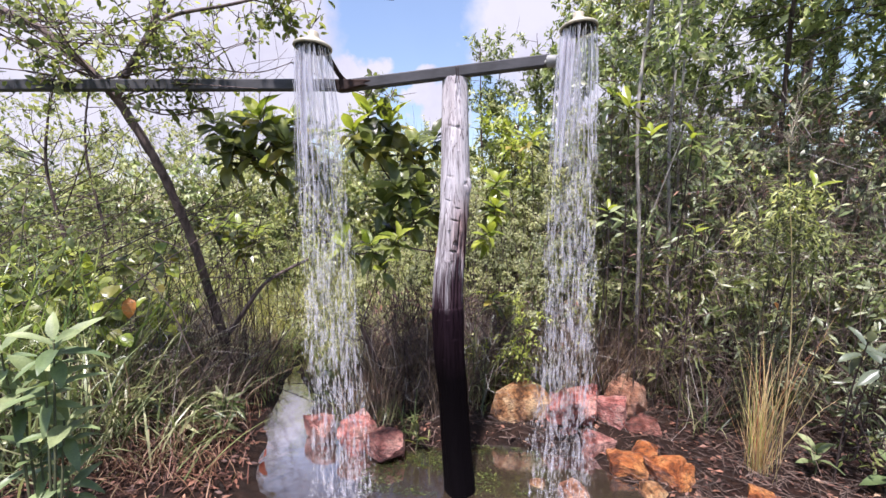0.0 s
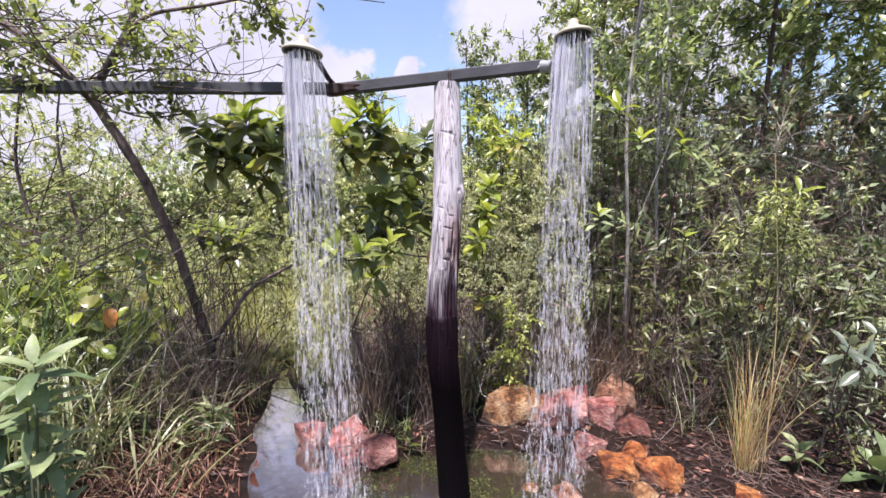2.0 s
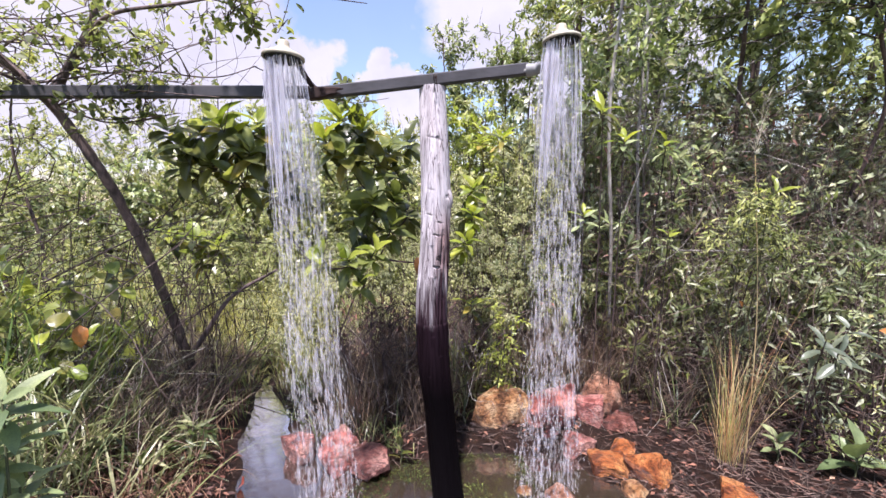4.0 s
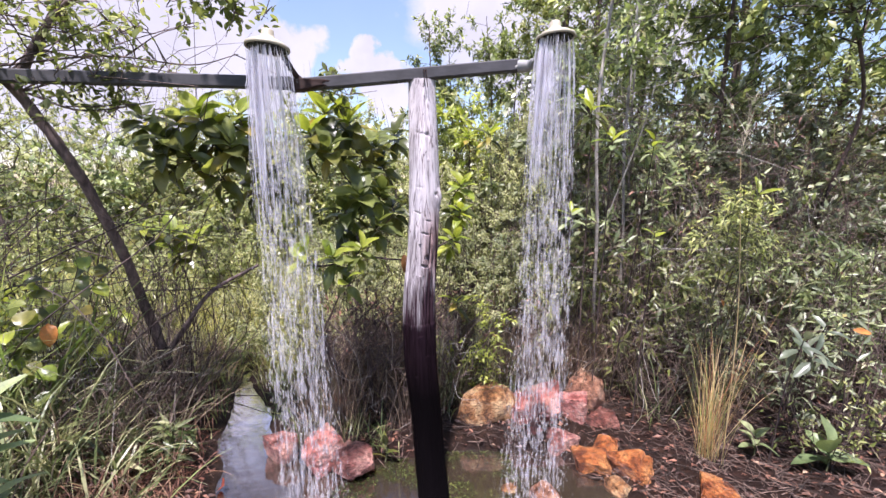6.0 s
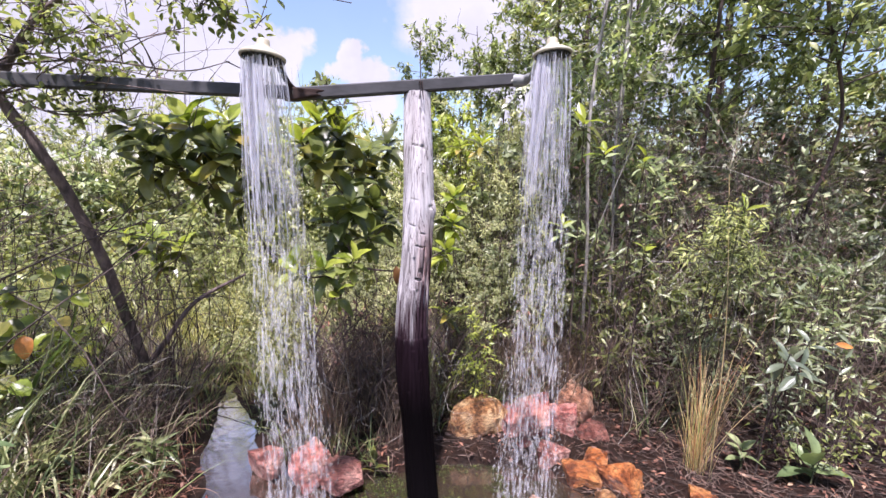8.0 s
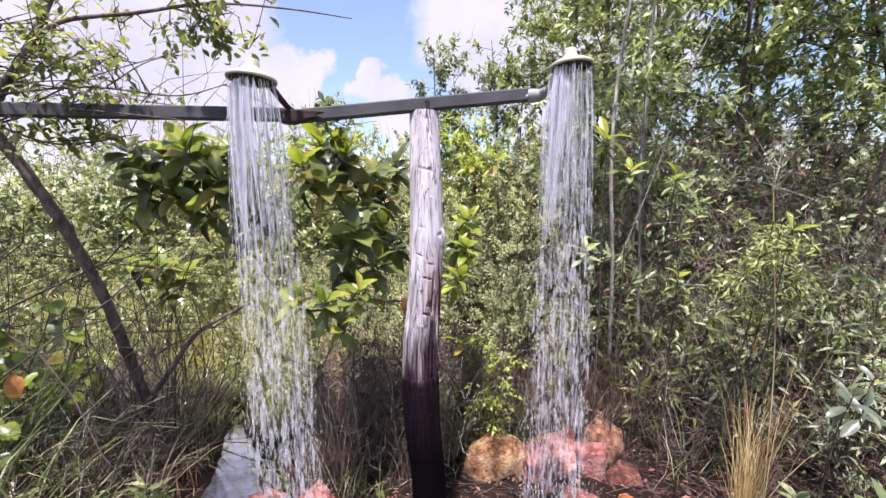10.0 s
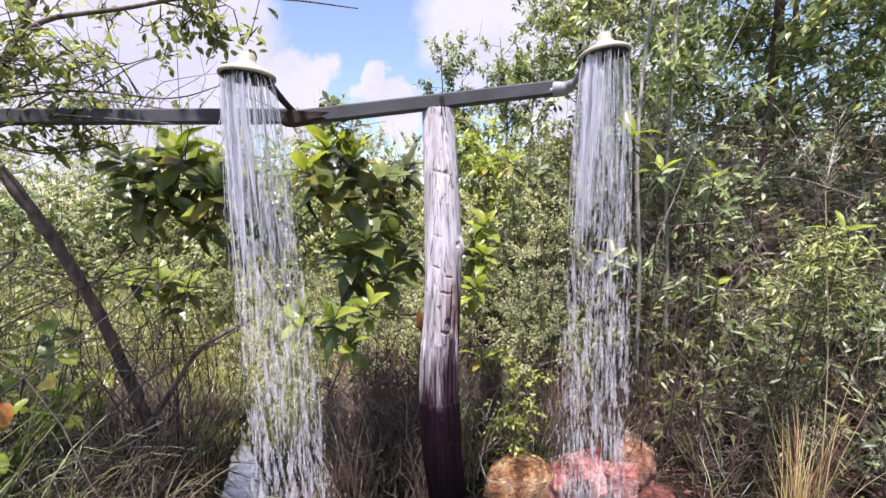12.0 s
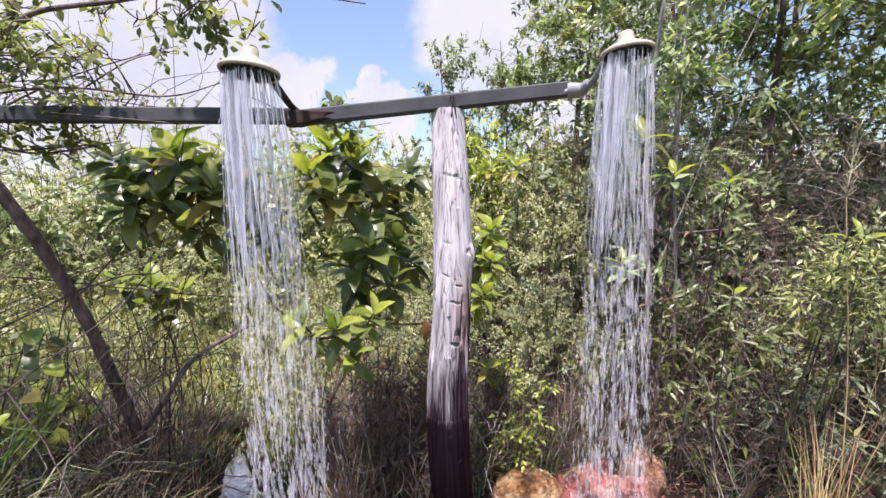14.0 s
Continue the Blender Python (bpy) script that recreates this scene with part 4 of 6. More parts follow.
def bush(name, x, y, height, radius, n_stems, n_leaves, leaf, shape, mat, label, category="shrub", stem_mat=None, low=0.25, group="", lean=(0, 0), twig=1.0, z0=None):
    """A many-stemmed bush: curving stems, side twigs and leaves along them."""
    t = thing(name, label, category, group, at=(x, y, float(ground_z(x, y)) - 0.02 if z0 is None else z0))
    gs, gl = Geo(), Geo()
    pos, way = [], []
    per = max(4, n_leaves // max(1, n_stems * 5))
    for _ in range(n_stems):
        q = rng.uniform(0, 2 * math.pi)
        rr = radius * math.sqrt(rng.uniform(0.02, 1))
        h = height * rng.uniform(0.6, 1.05) * (1 - 0.25 * (rr / radius) ** 2)
        b = np.array([math.cos(q), math.sin(q), 0]) * rr * 0.25
        tip = np.array([math.cos(q) * rr + lean[0] * h, math.sin(q) * rr + lean[1] * h, h])
        mid = b * 0.55 + tip * 0.45 + rng.normal(0, 0.06, 3) * height * 0.5
        line = spline([b, mid, tip], 12)
        r0 = 0.0028 + 0.002 * height
        tube(gs, line, r0, 0.0015, 4)
        for _ in range(5):
            s = rng.uniform(low, 1.0)
            k = min(int(s * 11), 10)
            p0 = line[k]
            d = unit(rng.normal(0, 1, 3) + (0, 0, 0.35) + 0.7 * unit(p0 * (1, 1, 0) + 1e-4))
            ln = rng.uniform(0.12, 0.34) * (0.35 + 0.35 * height) * twig
            tw = spline([p0, p0 + d * ln * 0.5 + rng.normal(0, 0.02, 3), p0 + d * ln + (0, 0, rng.uniform(-0.08, 0.08) * ln)], 6)
            tube(gs, tw, 0.0026, 0.001, 3)
            s2 = rng.uniform(0.15, 1.05, per)
            at = p0 + (tw[-1] - p0) * s2[:, None] + rng.normal(0, 0.012, (per, 3))
            pos.append(at)
            way.append(d * 0.7 + rng.normal(0, 0.7, (per, 3)) - (0, 0, 0.1))
    pos, way = np.concatenate(pos), np.concatenate(way)
    up = np.array([-0.12, -0.55, 1.0]) + rng.normal(0, 0.4, pos.shape)
    leaves(gl, shape, pos, way, up, leaf * rng.uniform(0.5, 1.3, len(pos)))
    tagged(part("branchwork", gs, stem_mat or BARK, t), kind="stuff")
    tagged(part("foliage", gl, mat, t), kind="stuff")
    return t


def crown(gs, gl, trunk, starts, n_branch, reach, n_leaves, leaf, shape, droop=0.0):
    """Boughs, twigs and leaves that grow out of the upper part of a trunk line."""
    pos, way = [], []
    per = max(5, n_leaves // (n_branch * 6))
    for _ in range(n_branch):
        k = int(rng.uniform(starts, 0.99) * (len(trunk) - 1))
        p0 = trunk[k]
        q = rng.uniform(0, 2 * math.pi)
        ln = reach * rng.uniform(0.45, 1.0)
        d = unit(np.array([math.cos(q), math.sin(q), rng.uniform(-0.1, 0.8) - droop]))
        line = spline([p0, p0 + d * ln * 0.5 + rng.normal(0, 0.06, 3), p0 + d * ln + np.array([0, 0, -0.12 * ln + 0.1 - droop * 0.3]) + rng.normal(0, 0.05, 3)], 10)
        tube(gs, line, 0.0035 * reach + 0.002, 0.0015, 4)
        for _ in range(6):
            s = rng.uniform(0.25, 1.0)
            p1 = line[min(int(s * 9), 9)]
            d2 = unit(d * 0.5 + rng.normal(0, 0.6, 3))
            l2 = rng.uniform(0.12, 0.42) * reach * 0.55
            tip = p1 + d2 * l2
            tube(gs, spline([p1, (p1 + tip) / 2 + rng.normal(0, 0.03, 3), tip], 5), 0.0032, 0.001, 3)
            s2 = rng.uniform(0.1, 1.08, per)
            pos.append(p1 + (tip - p1) * s2[:, None] + rng.normal(0, 0.025, (per, 3)))
            way.append(d2 * 0.5 + rng.normal(0, 0.7, (per, 3)) - (0, 0, 0.15))
    pos, way = np.concatenate(pos), np.concatenate(way)
    leaves(gl, shape, pos, way, np.array([-0.12, -0.55, 1.0]) + rng.normal(0, 0.42, pos.shape), leaf * rng.uniform(0.6, 1.25, len(pos)))


def tree(name, pts, r0, r1, label, bark, starts, n_branch, reach, n_leaves, leaf, shape, mat, limbs=(), group="", droop=0.0):
    base = Vector(pts[0])
    t = thing(name, label, "tree", group, at=base)
    pts = [np.array(p) - np.array(base) for p in pts]
    line = spline(pts, 60)
    line[1:-1] += rng.normal(0, r0 * 0.06, (58, 3))
    g = Geo()
    tube(g, line, np.linspace(r0, r1, 60) * (1 + 0.07 * np.sin(np.arange(60) * 1.9) + rng.normal(0, 0.03, 60)), None, 12)
    part("trunk", g, bark, t)
    gs, gl = Geo(), Geo()
    crown(gs, gl, line, starts, n_branch, reach, n_leaves, leaf, shape, droop)
    for p, a, b, nb, far in limbs:
        l2 = spline([np.array(q) - np.array(base) for q in p], 26)
        g = Geo()
        tube(g, l2, a, b, 8)
        part("limb", g, bark, t)
        if nb:
            crown(gs, gl, l2, 0.15, nb, far, n_leaves * nb // n_branch, leaf, shape, droop)
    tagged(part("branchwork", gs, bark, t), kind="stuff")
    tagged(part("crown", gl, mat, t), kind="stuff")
    return t


def as_meshes(shapes):
    out = []
    for shp in shapes:
        g = Geo()
        g.add(*shp)
        out.append(g.mesh("leaf"))
    return out


LEAF_SETS = {
    "big": as_meshes([broad_leaf(0.44, 0.22), broad_leaf(0.4, 0.4, 0.03), broad_leaf(0.48, 0.12, 0.015), broad_leaf(0.42, 0.6, 0.03)]),
    "long": as_meshes([broad_leaf(0.27, 0.2), broad_leaf(0.24, 0.4, 0.02), broad_leaf(0.3, 0.1, 0.015)]),
    "wide": as_meshes([broad_leaf(0.62, 0.3, 0.06)]),
    "round": as_meshes([broad_leaf(0.72, 0.2, 0.03), broad_leaf(0.66, 0.4, 0.04), broad_leaf(0.8, 0.1, 0.02)]),
}


def leaf_copy(mesh_set, mat, parent, at, way, up, size, label=""):
    """One leaf as a part of its own, on mesh data shared with its like."""
    key = (mesh_set, mat.name)
    if key not in leaf_copy.made:
        leaf_copy.made[key] = []
        for me in LEAF_SETS[mesh_set]:
            m2 = me.copy()
            m2.materials.append(mat)
            leaf_copy.made[key].append(m2)
    me = leaf_copy.made[key][int(rng.integers(len(leaf_copy.made[key])))]
    ob = new("leaf", me)
    y = Vector(way).normalized()
    x = y.cross(Vector(up)).normalized()
    z = x.cross(y)
    m = Matrix((x, y, z)).transposed().to_4x4()
    ob.parent = parent
    ob.matrix_local = Matrix.Translation(at) @ m @ Matrix.Diagonal((size * rng.uniform(0.85, 1.15), size, size, 1))
    if label:
        tagged(ob, label)
    return ob


leaf_copy.made = {}


def rosette(parent, centre, axis, n, size, mat, young=None, openness=1.1, leafset="big", close=0.35):
    """A whorl of large leaves round a shoot tip: old ones hang, young ones stand."""
    axis = Vector(axis).normalized()
    side = axis.orthogonal().normalized()
    for k in range(n):
        f = k / max(1, n - 1)
        q = k * 2.4 + rng.uniform(-0.3, 0.3)
        out = Matrix.Rotation(q, 3, axis) @ side
        ang = (close + openness * (1 - f)) * rng.uniform(0.85, 1.15)
        way = axis * math.cos(ang) + out * math.sin(ang)
        at = Vector(centre) - axis * 0.09 * (1 - f)
        m = young if young and f > 0.64 else mat
        s = size * (0.6 + 0.45 * math.sin(math.pi * min(1, 0.25 + 0.6 * (1 - f)))) * rng.uniform(0.8, 1.12)
        leaf_copy(leafset, m, parent, at, way, axis * 1.0 + out * 0.25 + Vector(rng.normal(0, 0.15, 3)), s)


def make_big_shrub():
    base = Vector((-0.25, 2.95, 0.08))
    t = thing("broadleaf_shrub", "shrub with whorls of large glossy green leaves behind the post", "shrub", at=base)
    crown_tips = [((-1.07, 2.51, 2.0), 13), ((-1.3, 2.6, 1.9), 12), ((-0.91, 2.47, 1.85), 12), ((-1.16, 2.55, 1.81), 11), ((-0.45, 2.57, 2.04), 14), ((-0.33, 2.66, 2.0), 12), ((-0.53, 2.51, 1.92), 12), ((-0.42, 2.45, 1.83), 12), ((-0.18, 2.85, 1.89), 12), ((-0.3, 2.68, 1.68), 12), ((-0.15, 2.73, 1.6), 12), ((-0.36, 2.57, 1.5), 12), ((-0.17, 2.61, 1.42), 11), ((0.36, 2.78, 1.64), 13), ((0.34, 2.73, 1.48), 12)]
    side_tips = [((0.3, 2.68, 1.31), 12), ((-0.41, 2.34, 1.27), 12), ((-0.56, 2.39, 1.28), 9), ((-0.26, 2.42, 1.3), 11), ((-0.34, 2.33, 1.14), 5), ((-1.04, 2.61, 1.93), 11), ((-0.91, 2.62, 2.02), 10), ((-1.01, 2.52, 1.72), 9), ((-0.25, 2.75, 1.85), 10), ((-0.83, 2.66, 1.91), 11), ((-0.75, 2.69, 1.71), 10), ((-0.87, 2.63, 1.65), 9), ((-0.27, 2.52, 1.59), 11)]
    tips = crown_tips + side_tips
    PALE_TIPS = [(-0.41, 2.34, 1.27), (-0.56, 2.39, 1.28), (-0.26, 2.42, 1.3), (-0.34, 2.33, 1.14), (0.36, 2.78, 1.64), (0.34, 2.73, 1.48), (0.3, 2.68, 1.31)]
    rest = [(-0.78, 2.64, 1.74), (-0.06, 3.06, 1.98), (-1.34, 2.64, 1.79), (-1.24, 2.66, 1.98), (-0.09, 2.87, 1.5), (-0.34, 2.71, 1.39), (-0.15, 2.89, 1.76), (0.34, 2.92, 1.5), (-0.41, 2.76, 1.95), (-1.01, 2.71, 1.97), (-1.47, 2.77, 2.02)]
    hub = [np.array((-0.02, -0.05, 0.45)), np.array((-0.3, -0.2, 0.6)), np.array((0.25, -0.1, 0.55))]
    for h in hub:
        g = Geo()
        tube(g, spline([np.zeros(3), h * 0.5 + rng.normal(0, 0.03, 3), h], 12), 0.018, 0.012, 7)
        part("stem", g, BARK, t)
    forks = list(hub)

    def fork(c):
        """The nearest fork or tip lower down that a new branch can spring from."""
        below = [q for q in forks if q[2] < c[2] - 0.06]
        return min(below or hub, key=lambda q: float(np.linalg.norm(q - c)) + 0.6 * abs(q[0] - c[0]))

    for p, n in sorted(tips, key=lambda e: e[0][2]):
        c = np.array(Vector(p) - base)
        h = fork(c)
        forks.append(c - np.array((0, -0.05, 0.06)))
        mid = (h + c) / 2 + np.array((0, 0.05, -0.05)) + rng.normal(0, 0.03, 3)
        line = spline([h, mid, c], 14)
        g = Geo()
        tube(g, line, 0.0065, 0.003, 6)
        br = part("branch", g, BARK, t)
        axis = unit(unit(line[-1] - line[-3]) * 0.6 + np.array((0, -0.3, 0.8)))
        small = p in PALE_TIPS
        rosette(br, c, axis, n + 1, rng.uniform(0.12, 0.145) if small else rng.uniform(0.16, 0.205), (LEAF_YOUNG if p[0] > 0 else LEAF_OLIVE) if small else LEAF_OLIVE if p[2] < 1.72 and p[0] > -0.6 else LEAF_BIG, LEAF_YOUNG if small or p[2] > 1.9 else LEAF_OLIVE, 2.0, "big", 0.45)
    # the inner whorls, joined
    gl, gs = Geo(), Geo()
    for p in rest:
        c = np.array(Vector(p) - base)
        h = fork(c)
        tube(gs, spline([h, (h + c) / 2 + rng.normal(0, 0.05, 3), c], 12), 0.005, 0.0025, 5)
        n = 13
        q = np.arange(n) * 2.4 + rng.uniform(0, 6)
        ang = 0.7 + 1.8 * np.linspace(1, 0, n)
        axis = unit(np.array((rng.normal(0, 0.15), -0.35, 0.9)))
        e1 = unit(np.cross(axis, (1, 0, 0)))
        e2 = np.cross(axis, e1)
        out = np.cos(q)[:, None] * e1 + np.sin(q)[:, None] * e2
        way = axis * np.cos(ang)[:, None] + out * np.sin(ang)[:, None]
        leaves(gl, broad_leaf(0.44, 0.3), np.repeat(c[None], n, 0) - axis * 0.09 * np.linspace(1, 0, n)[:, None], way, axis + out * 0.25 + rng.normal(0, 0.15, (n, 3)), rng.uniform(0.13, 0.19, n))
    tagged(part("branchwork", gs, BARK, t), kind="stuff")
    tagged(part("foliage", gl, LEAF_INNER, t), kind="stuff")


make_big_shrub()


def make_leaning_tree():
    boughs = [(((-1.85, 2.45, 2.085), (-1.79, 2.48, 2.24), (-1.68, 2.5, 2.436), (-1.57, 2.55, 2.75)), 0.024, 0.015, 12, 0.68),
              (((-1.69, 2.5, 2.41), (-1.5, 2.42, 2.505), (-1.13, 2.3, 2.51), (-0.82, 2.25, 2.54), (-0.51, 2.2, 2.515), (-0.24, 2.18, 2.48)), 0.012, 0.002, 5, 0.28),
              (((-1.62, 3.06, 0.5), (-1.52, 3.1, 0.65), (-1.34, 3.15, 0.9), (-1.02, 3.17, 1.08)), 0.022, 0.009, 0, 0),
              (((-0.98, 2.28, 2.53), (-0.855, 2.27, 2.49), (-0.775, 2.25, 2.42), (-0.82, 2.24, 2.29)), 0.004, 0.0015, 5, 0.18)]
    sprays = [(((-0.9, 2.25, 2.53), (-0.78, 2.2, 2.52), (-0.67, 2.15, 2.45)), 0.004, 0.0015, 2, 0.2),
              (((-1.9, 2.46, 2.19), (-1.43, 2.43, 2.24), (-1.05, 2.42, 2.21), (-0.83, 2.43, 2.27)), 0.006, 0.002, 6, 0.45),
              (((-0.85, 2.43, 2.27), (-0.6, 2.5, 2.17), (-0.38, 2.58, 2.12), (-0.16, 2.6, 2.15)), 0.003, 0.0012, 4, 0.15),
              (((-1.81, 2.45, 2.07), (-1.6, 2.5, 2.0), (-1.26, 2.5, 2.05)), 0.006, 0.002, 5, 0.45)]
    tree("leaning_tree", [(-1.62, 3.12, 0.02), (-1.62, 3.06, 0.44), (-1.64, 2.93, 0.84), (-1.655, 2.8, 1.2), (-1.68, 2.63, 1.56), (-1.72, 2.52, 1.79), (-1.85, 2.45, 2.08), (-2.01, 2.4, 2.28), (-2.19, 2.35, 2.44), (-2.48, 2.3, 2.57)], 0.033, 0.018,
         "slender leaning tree with rough brown bark and open crown", BARK_TREE, 0.66, 30, 1.0, 1050, 0.046, OVAL_LEAF, LEAF_AIRY,
         limbs=boughs + sprays, droop=0.12)


make_leaning_tree()


def fill(n, x0, x1, y0, y1):
    return np.stack([rng.uniform(x0, x1, n), rng.uniform(y0, y1, n)], -1)


def grass_patch(name, n, box, length, width, mat, label, lean=(0.1, 0.5), droop=0.6, skip=None, tufts=0):
    xy = fill(n, *box)
    if tufts:
        centres = fill(tufts, *box)
        xy = centres[rng.integers(tufts, size=n)] + rng.normal(0, 0.06, (n, 2))
    if skip is not None:
        xy = xy[~skip(xy[:, 0], xy[:, 1])]
    base = np.concatenate([xy, ground_z(xy[:, 0], xy[:, 1])[:, None] - 0.01], 1)
    g = Geo()
    m = len(base)
    blades(g, base, rng.uniform(*length, m), rng.uniform(*lean, m), rng.uniform(*width, m), droop)
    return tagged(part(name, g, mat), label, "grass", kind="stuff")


def on_ground(x, y):
    return (x, y, float(ground_z(x, y)))


def wet(x, y):
    return shore(x, y) > -0.03


def near_water(x, y):
    return shore(x, y) > -0.1 - 0.1 * (np.asarray(y) > 2.3)


def bare_bank(x, y):
    return near_water(x, y) | ((np.asarray(x) > -1.62) & (np.asarray(y) < 2.3))


def stony(x, y):
    x, y = np.asarray(x), np.asarray(y)
    return (shore(x, y) > -0.03) | ((x > 0.3) & (x < 1.5) & (y < 2.98))


def twigs(name, n, box, z, length, mat, label, r=0.0022, upright=0.5, way=None):
    g = Geo()
    xy = fill(n, *box)
    for x, y in xy:
        d = unit(rng.normal(0, 1, 3) + (0, 0, upright * rng.uniform(0, 3)))
        if way is not None:
            d = unit(np.array(way) + rng.normal(0, 0.3, 3))
        ln = rng.uniform(*length)
        p = np.array([x, y, float(ground_z(x, y)) + rng.uniform(*z)])
        tube(g, spline([p, p + d * ln * 0.5 + rng.normal(0, 0.1, 3) * ln, p + d * ln * 0.8 + rng.normal(0, 0.1, 3) * ln, p + d * ln + rng.normal(0, 0.16, 3) * ln], 8), r * rng.uniform(0.6, 1.4), 0.0008, 3)
    return tagged(part(name, g, mat), label, "twigs", kind="stuff")


def litter(name, n, box, size, mat, label, skip=wet, shape=SMALL_LEAF, lift=0.012, category="leaf litter"):
    xy = fill(n, *box)
    if skip is not None:
        xy = xy[~skip(xy[:, 0], xy[:, 1])]
    m = len(xy)
    pos = np.concatenate([xy, ground_z(xy[:, 0], xy[:, 1])[:, None] + rng.uniform(0.002, lift, (m, 1))], 1)
    g = Geo()
    leaves(g, shape, pos, rng.normal(0, 1, (m, 3)) * (1, 1, 0.2), np.array([0, 0, 1.0]) + rng.normal(0, 0.25, (m, 3)), rng.uniform(*size, m))
    return tagged(part(name, g, mat), label, category, kind="stuff")


# ---- the grassy bank beside the ditch ----
grass_patch("bank_grass", 950, (-3.2, -1.05, 1.75, 4.0), (0.25, 0.7), (0.004, 0.009), GRASS_GREEN, "long arching green grass on the ditch bank", (0.3, 1.2), 0.8, bare_bank, 120)
grass_patch("straw_grass", 1200, (-1.8, -1.15, 1.85, 4.1), (0.1, 0.3), (0.003, 0.007), GRASS_RUSSET, "reddish straw grass hanging over the ditch edge", (0.1, 0.9), 0.7, wet, 90)
grass_patch("dead_grass", 3900, (-2.7, -1.2, 1.9, 3.6), (0.25, 0.75), (0.003, 0.008), GRASS_DULL, "dead brown grass matted under the leaning tree", (0.05, 0.9), 0.8, bare_bank, 160)
grass_patch("fallen_grass", 600, (-1.85, -1.2, 1.75, 2.4), (0.12, 0.34), (0.003, 0.007), GRASS_RUSSET, "reddish-brown dead grass on the muddy bank", (0.5, 1.4), 0.8, wet, 45)
grass_patch("edge_grass", 360, (-2.4, -1.35, 1.75, 2.7), (0.25, 0.6), (0.007, 0.015), GRASS_PALE, "light green grass blades arching over the bank", (0.2, 1.1), 0.8, near_water, 44)
grass_patch("ditch_grass", 1100, (-1.7, -0.7, 2.95, 4.4), (0.12, 0.36), (0.003, 0.008), GRASS_TALL, "green grass leaning over the narrow ditch", (0.2, 1.1), 0.8, wet, 80)
grass_patch("tall_grass", 280, (-3.4, -2.0, 1.9, 2.9), (0.7, 1.55), (0.009, 0.019), GRASS_TALL, "tall green grass with broad drooping blades", (0.02, 0.5), 0.75, wet)
grass_patch("far_bank_grass", 2600, (-2.2, -0.4, 3.4, 5.2), (0.12, 0.34), (0.004, 0.009), GRASS_SUNNY, "sunlit yellow-green grass beyond the ditch", (0.1, 0.9), 0.8, wet)
for x, y, h in ((-1.45, 4.35, 0.4), (-1.05, 4.0, 0.38), (-1.0, 4.5, 0.5), (-1.3, 4.9, 0.6), (-1.7, 4.7, 0.6), (-0.75, 4.3, 0.55), (-1.0, 5.2, 0.8), (-1.6, 5.4, 0.8), (-1.25, 4.6, 0.7), (-0.85, 4.75, 0.75), (-1.5, 4.95, 0.75), (-0.6, 3.95, 0.6), (-0.45, 4.6, 0.8), (-1.15, 4.2, 0.5)):
    bush("field_weed", x, y, h, 0.26, 10, 760, 0.036, SMALL_LEAF, LEAF_FINE, "small sunlit yellow-green weed beyond the ditch", "plant", low=0.05, group="field weeds", stem_mat=STEM)
grass_patch("arching_grass", 330, (-2.6, -1.6, 1.75, 2.6), (0.5, 1.05), (0.007, 0.014), GRASS_PALE, "pale arching grass blades over the bank", (0.1, 0.5), 0.95, near_water)
twigs("thin_stems", 60, (-3.4, -1.3, 2.5, 4.0), (0.0, 0.5), (0.7, 1.7), BARK, "thin dark upright stems and shoots", 0.004, 1.4)
twigs("slanting_stems", 46, (-3.6, -1.6, 2.3, 3.3), (0.5, 1.3), (0.7, 1.6), BARK, "thin dark stems slanting through the undergrowth", 0.0042, 0, (0.85, 0.1, 0.45))
twigs("sprouts", 30, (-1.85, -1.4, 2.9, 3.3), (0.0, 0.1), (0.8, 1.35), BARK, "thin dark sprouts round the foot of the leaning tree", 0.0042, 3.5)
twigs("bare_twigs", 16, (-1.6, -1.1, 2.7, 2.95), (1.85, 2.15), (0.4, 0.75), BARK, "bare fine twigs standing above the crossbar", 0.0026, 1.6)
twigs("bank_twigs", 380, (-2.3, -1.5, 2.4, 3.6), (0.0, 0.3), (0.2, 0.6), TWIG, "brown dead twigs round the tree's foot", 0.002, 0.7)
litter("bank_litter", 1700, (-2.6, -1.05, 1.6, 2.6), (0.02, 0.06), LEAF_DEAD, "reddish-brown dead leaves on the muddy bank")
for k, (x, y, h, r, m) in enumerate(((-2.55, 3.2, 1.35, 0.5, LEAF_LIGHT), (-2.3, 3.7, 1.2, 0.45, LEAF_BRIGHT), (-3.1, 2.8, 1.5, 0.5, LEAF_BRIGHT), (-3.0, 3.9, 1.7, 0.6, LEAF_BRIGHT), (-2.35, 2.5, 0.95, 0.35, LEAF_LIGHT), (-3.6, 3.4, 1.9, 0.6, LEAF_BRIGHT), (-2.4, 4.6, 1.7, 0.6, LEAF_BRIGHT))):
    bush("weedy_shrub", x, y, h, r, 12, 330, 0.066, (OVAL_LEAF, LANCE_LEAF)[k % 2], m, "leafy green weed shrub on the grassy bank", low=0.4, group="bank shrubs")
for x, y, h in ((-2.45, 2.75, 0.95), (-2.1, 2.95, 0.85), (-2.75, 3.1, 1.15), (-2.9, 2.6, 1.1)):
    bush("leafy_weed", x, y, h, 0.26, 7, 190, 0.085, OVAL_LEAF, LEAF_LIME, "bright green weed with broad leaves on the bank", "plant", low=0.4, group="bank weeds", stem_mat=STEM)
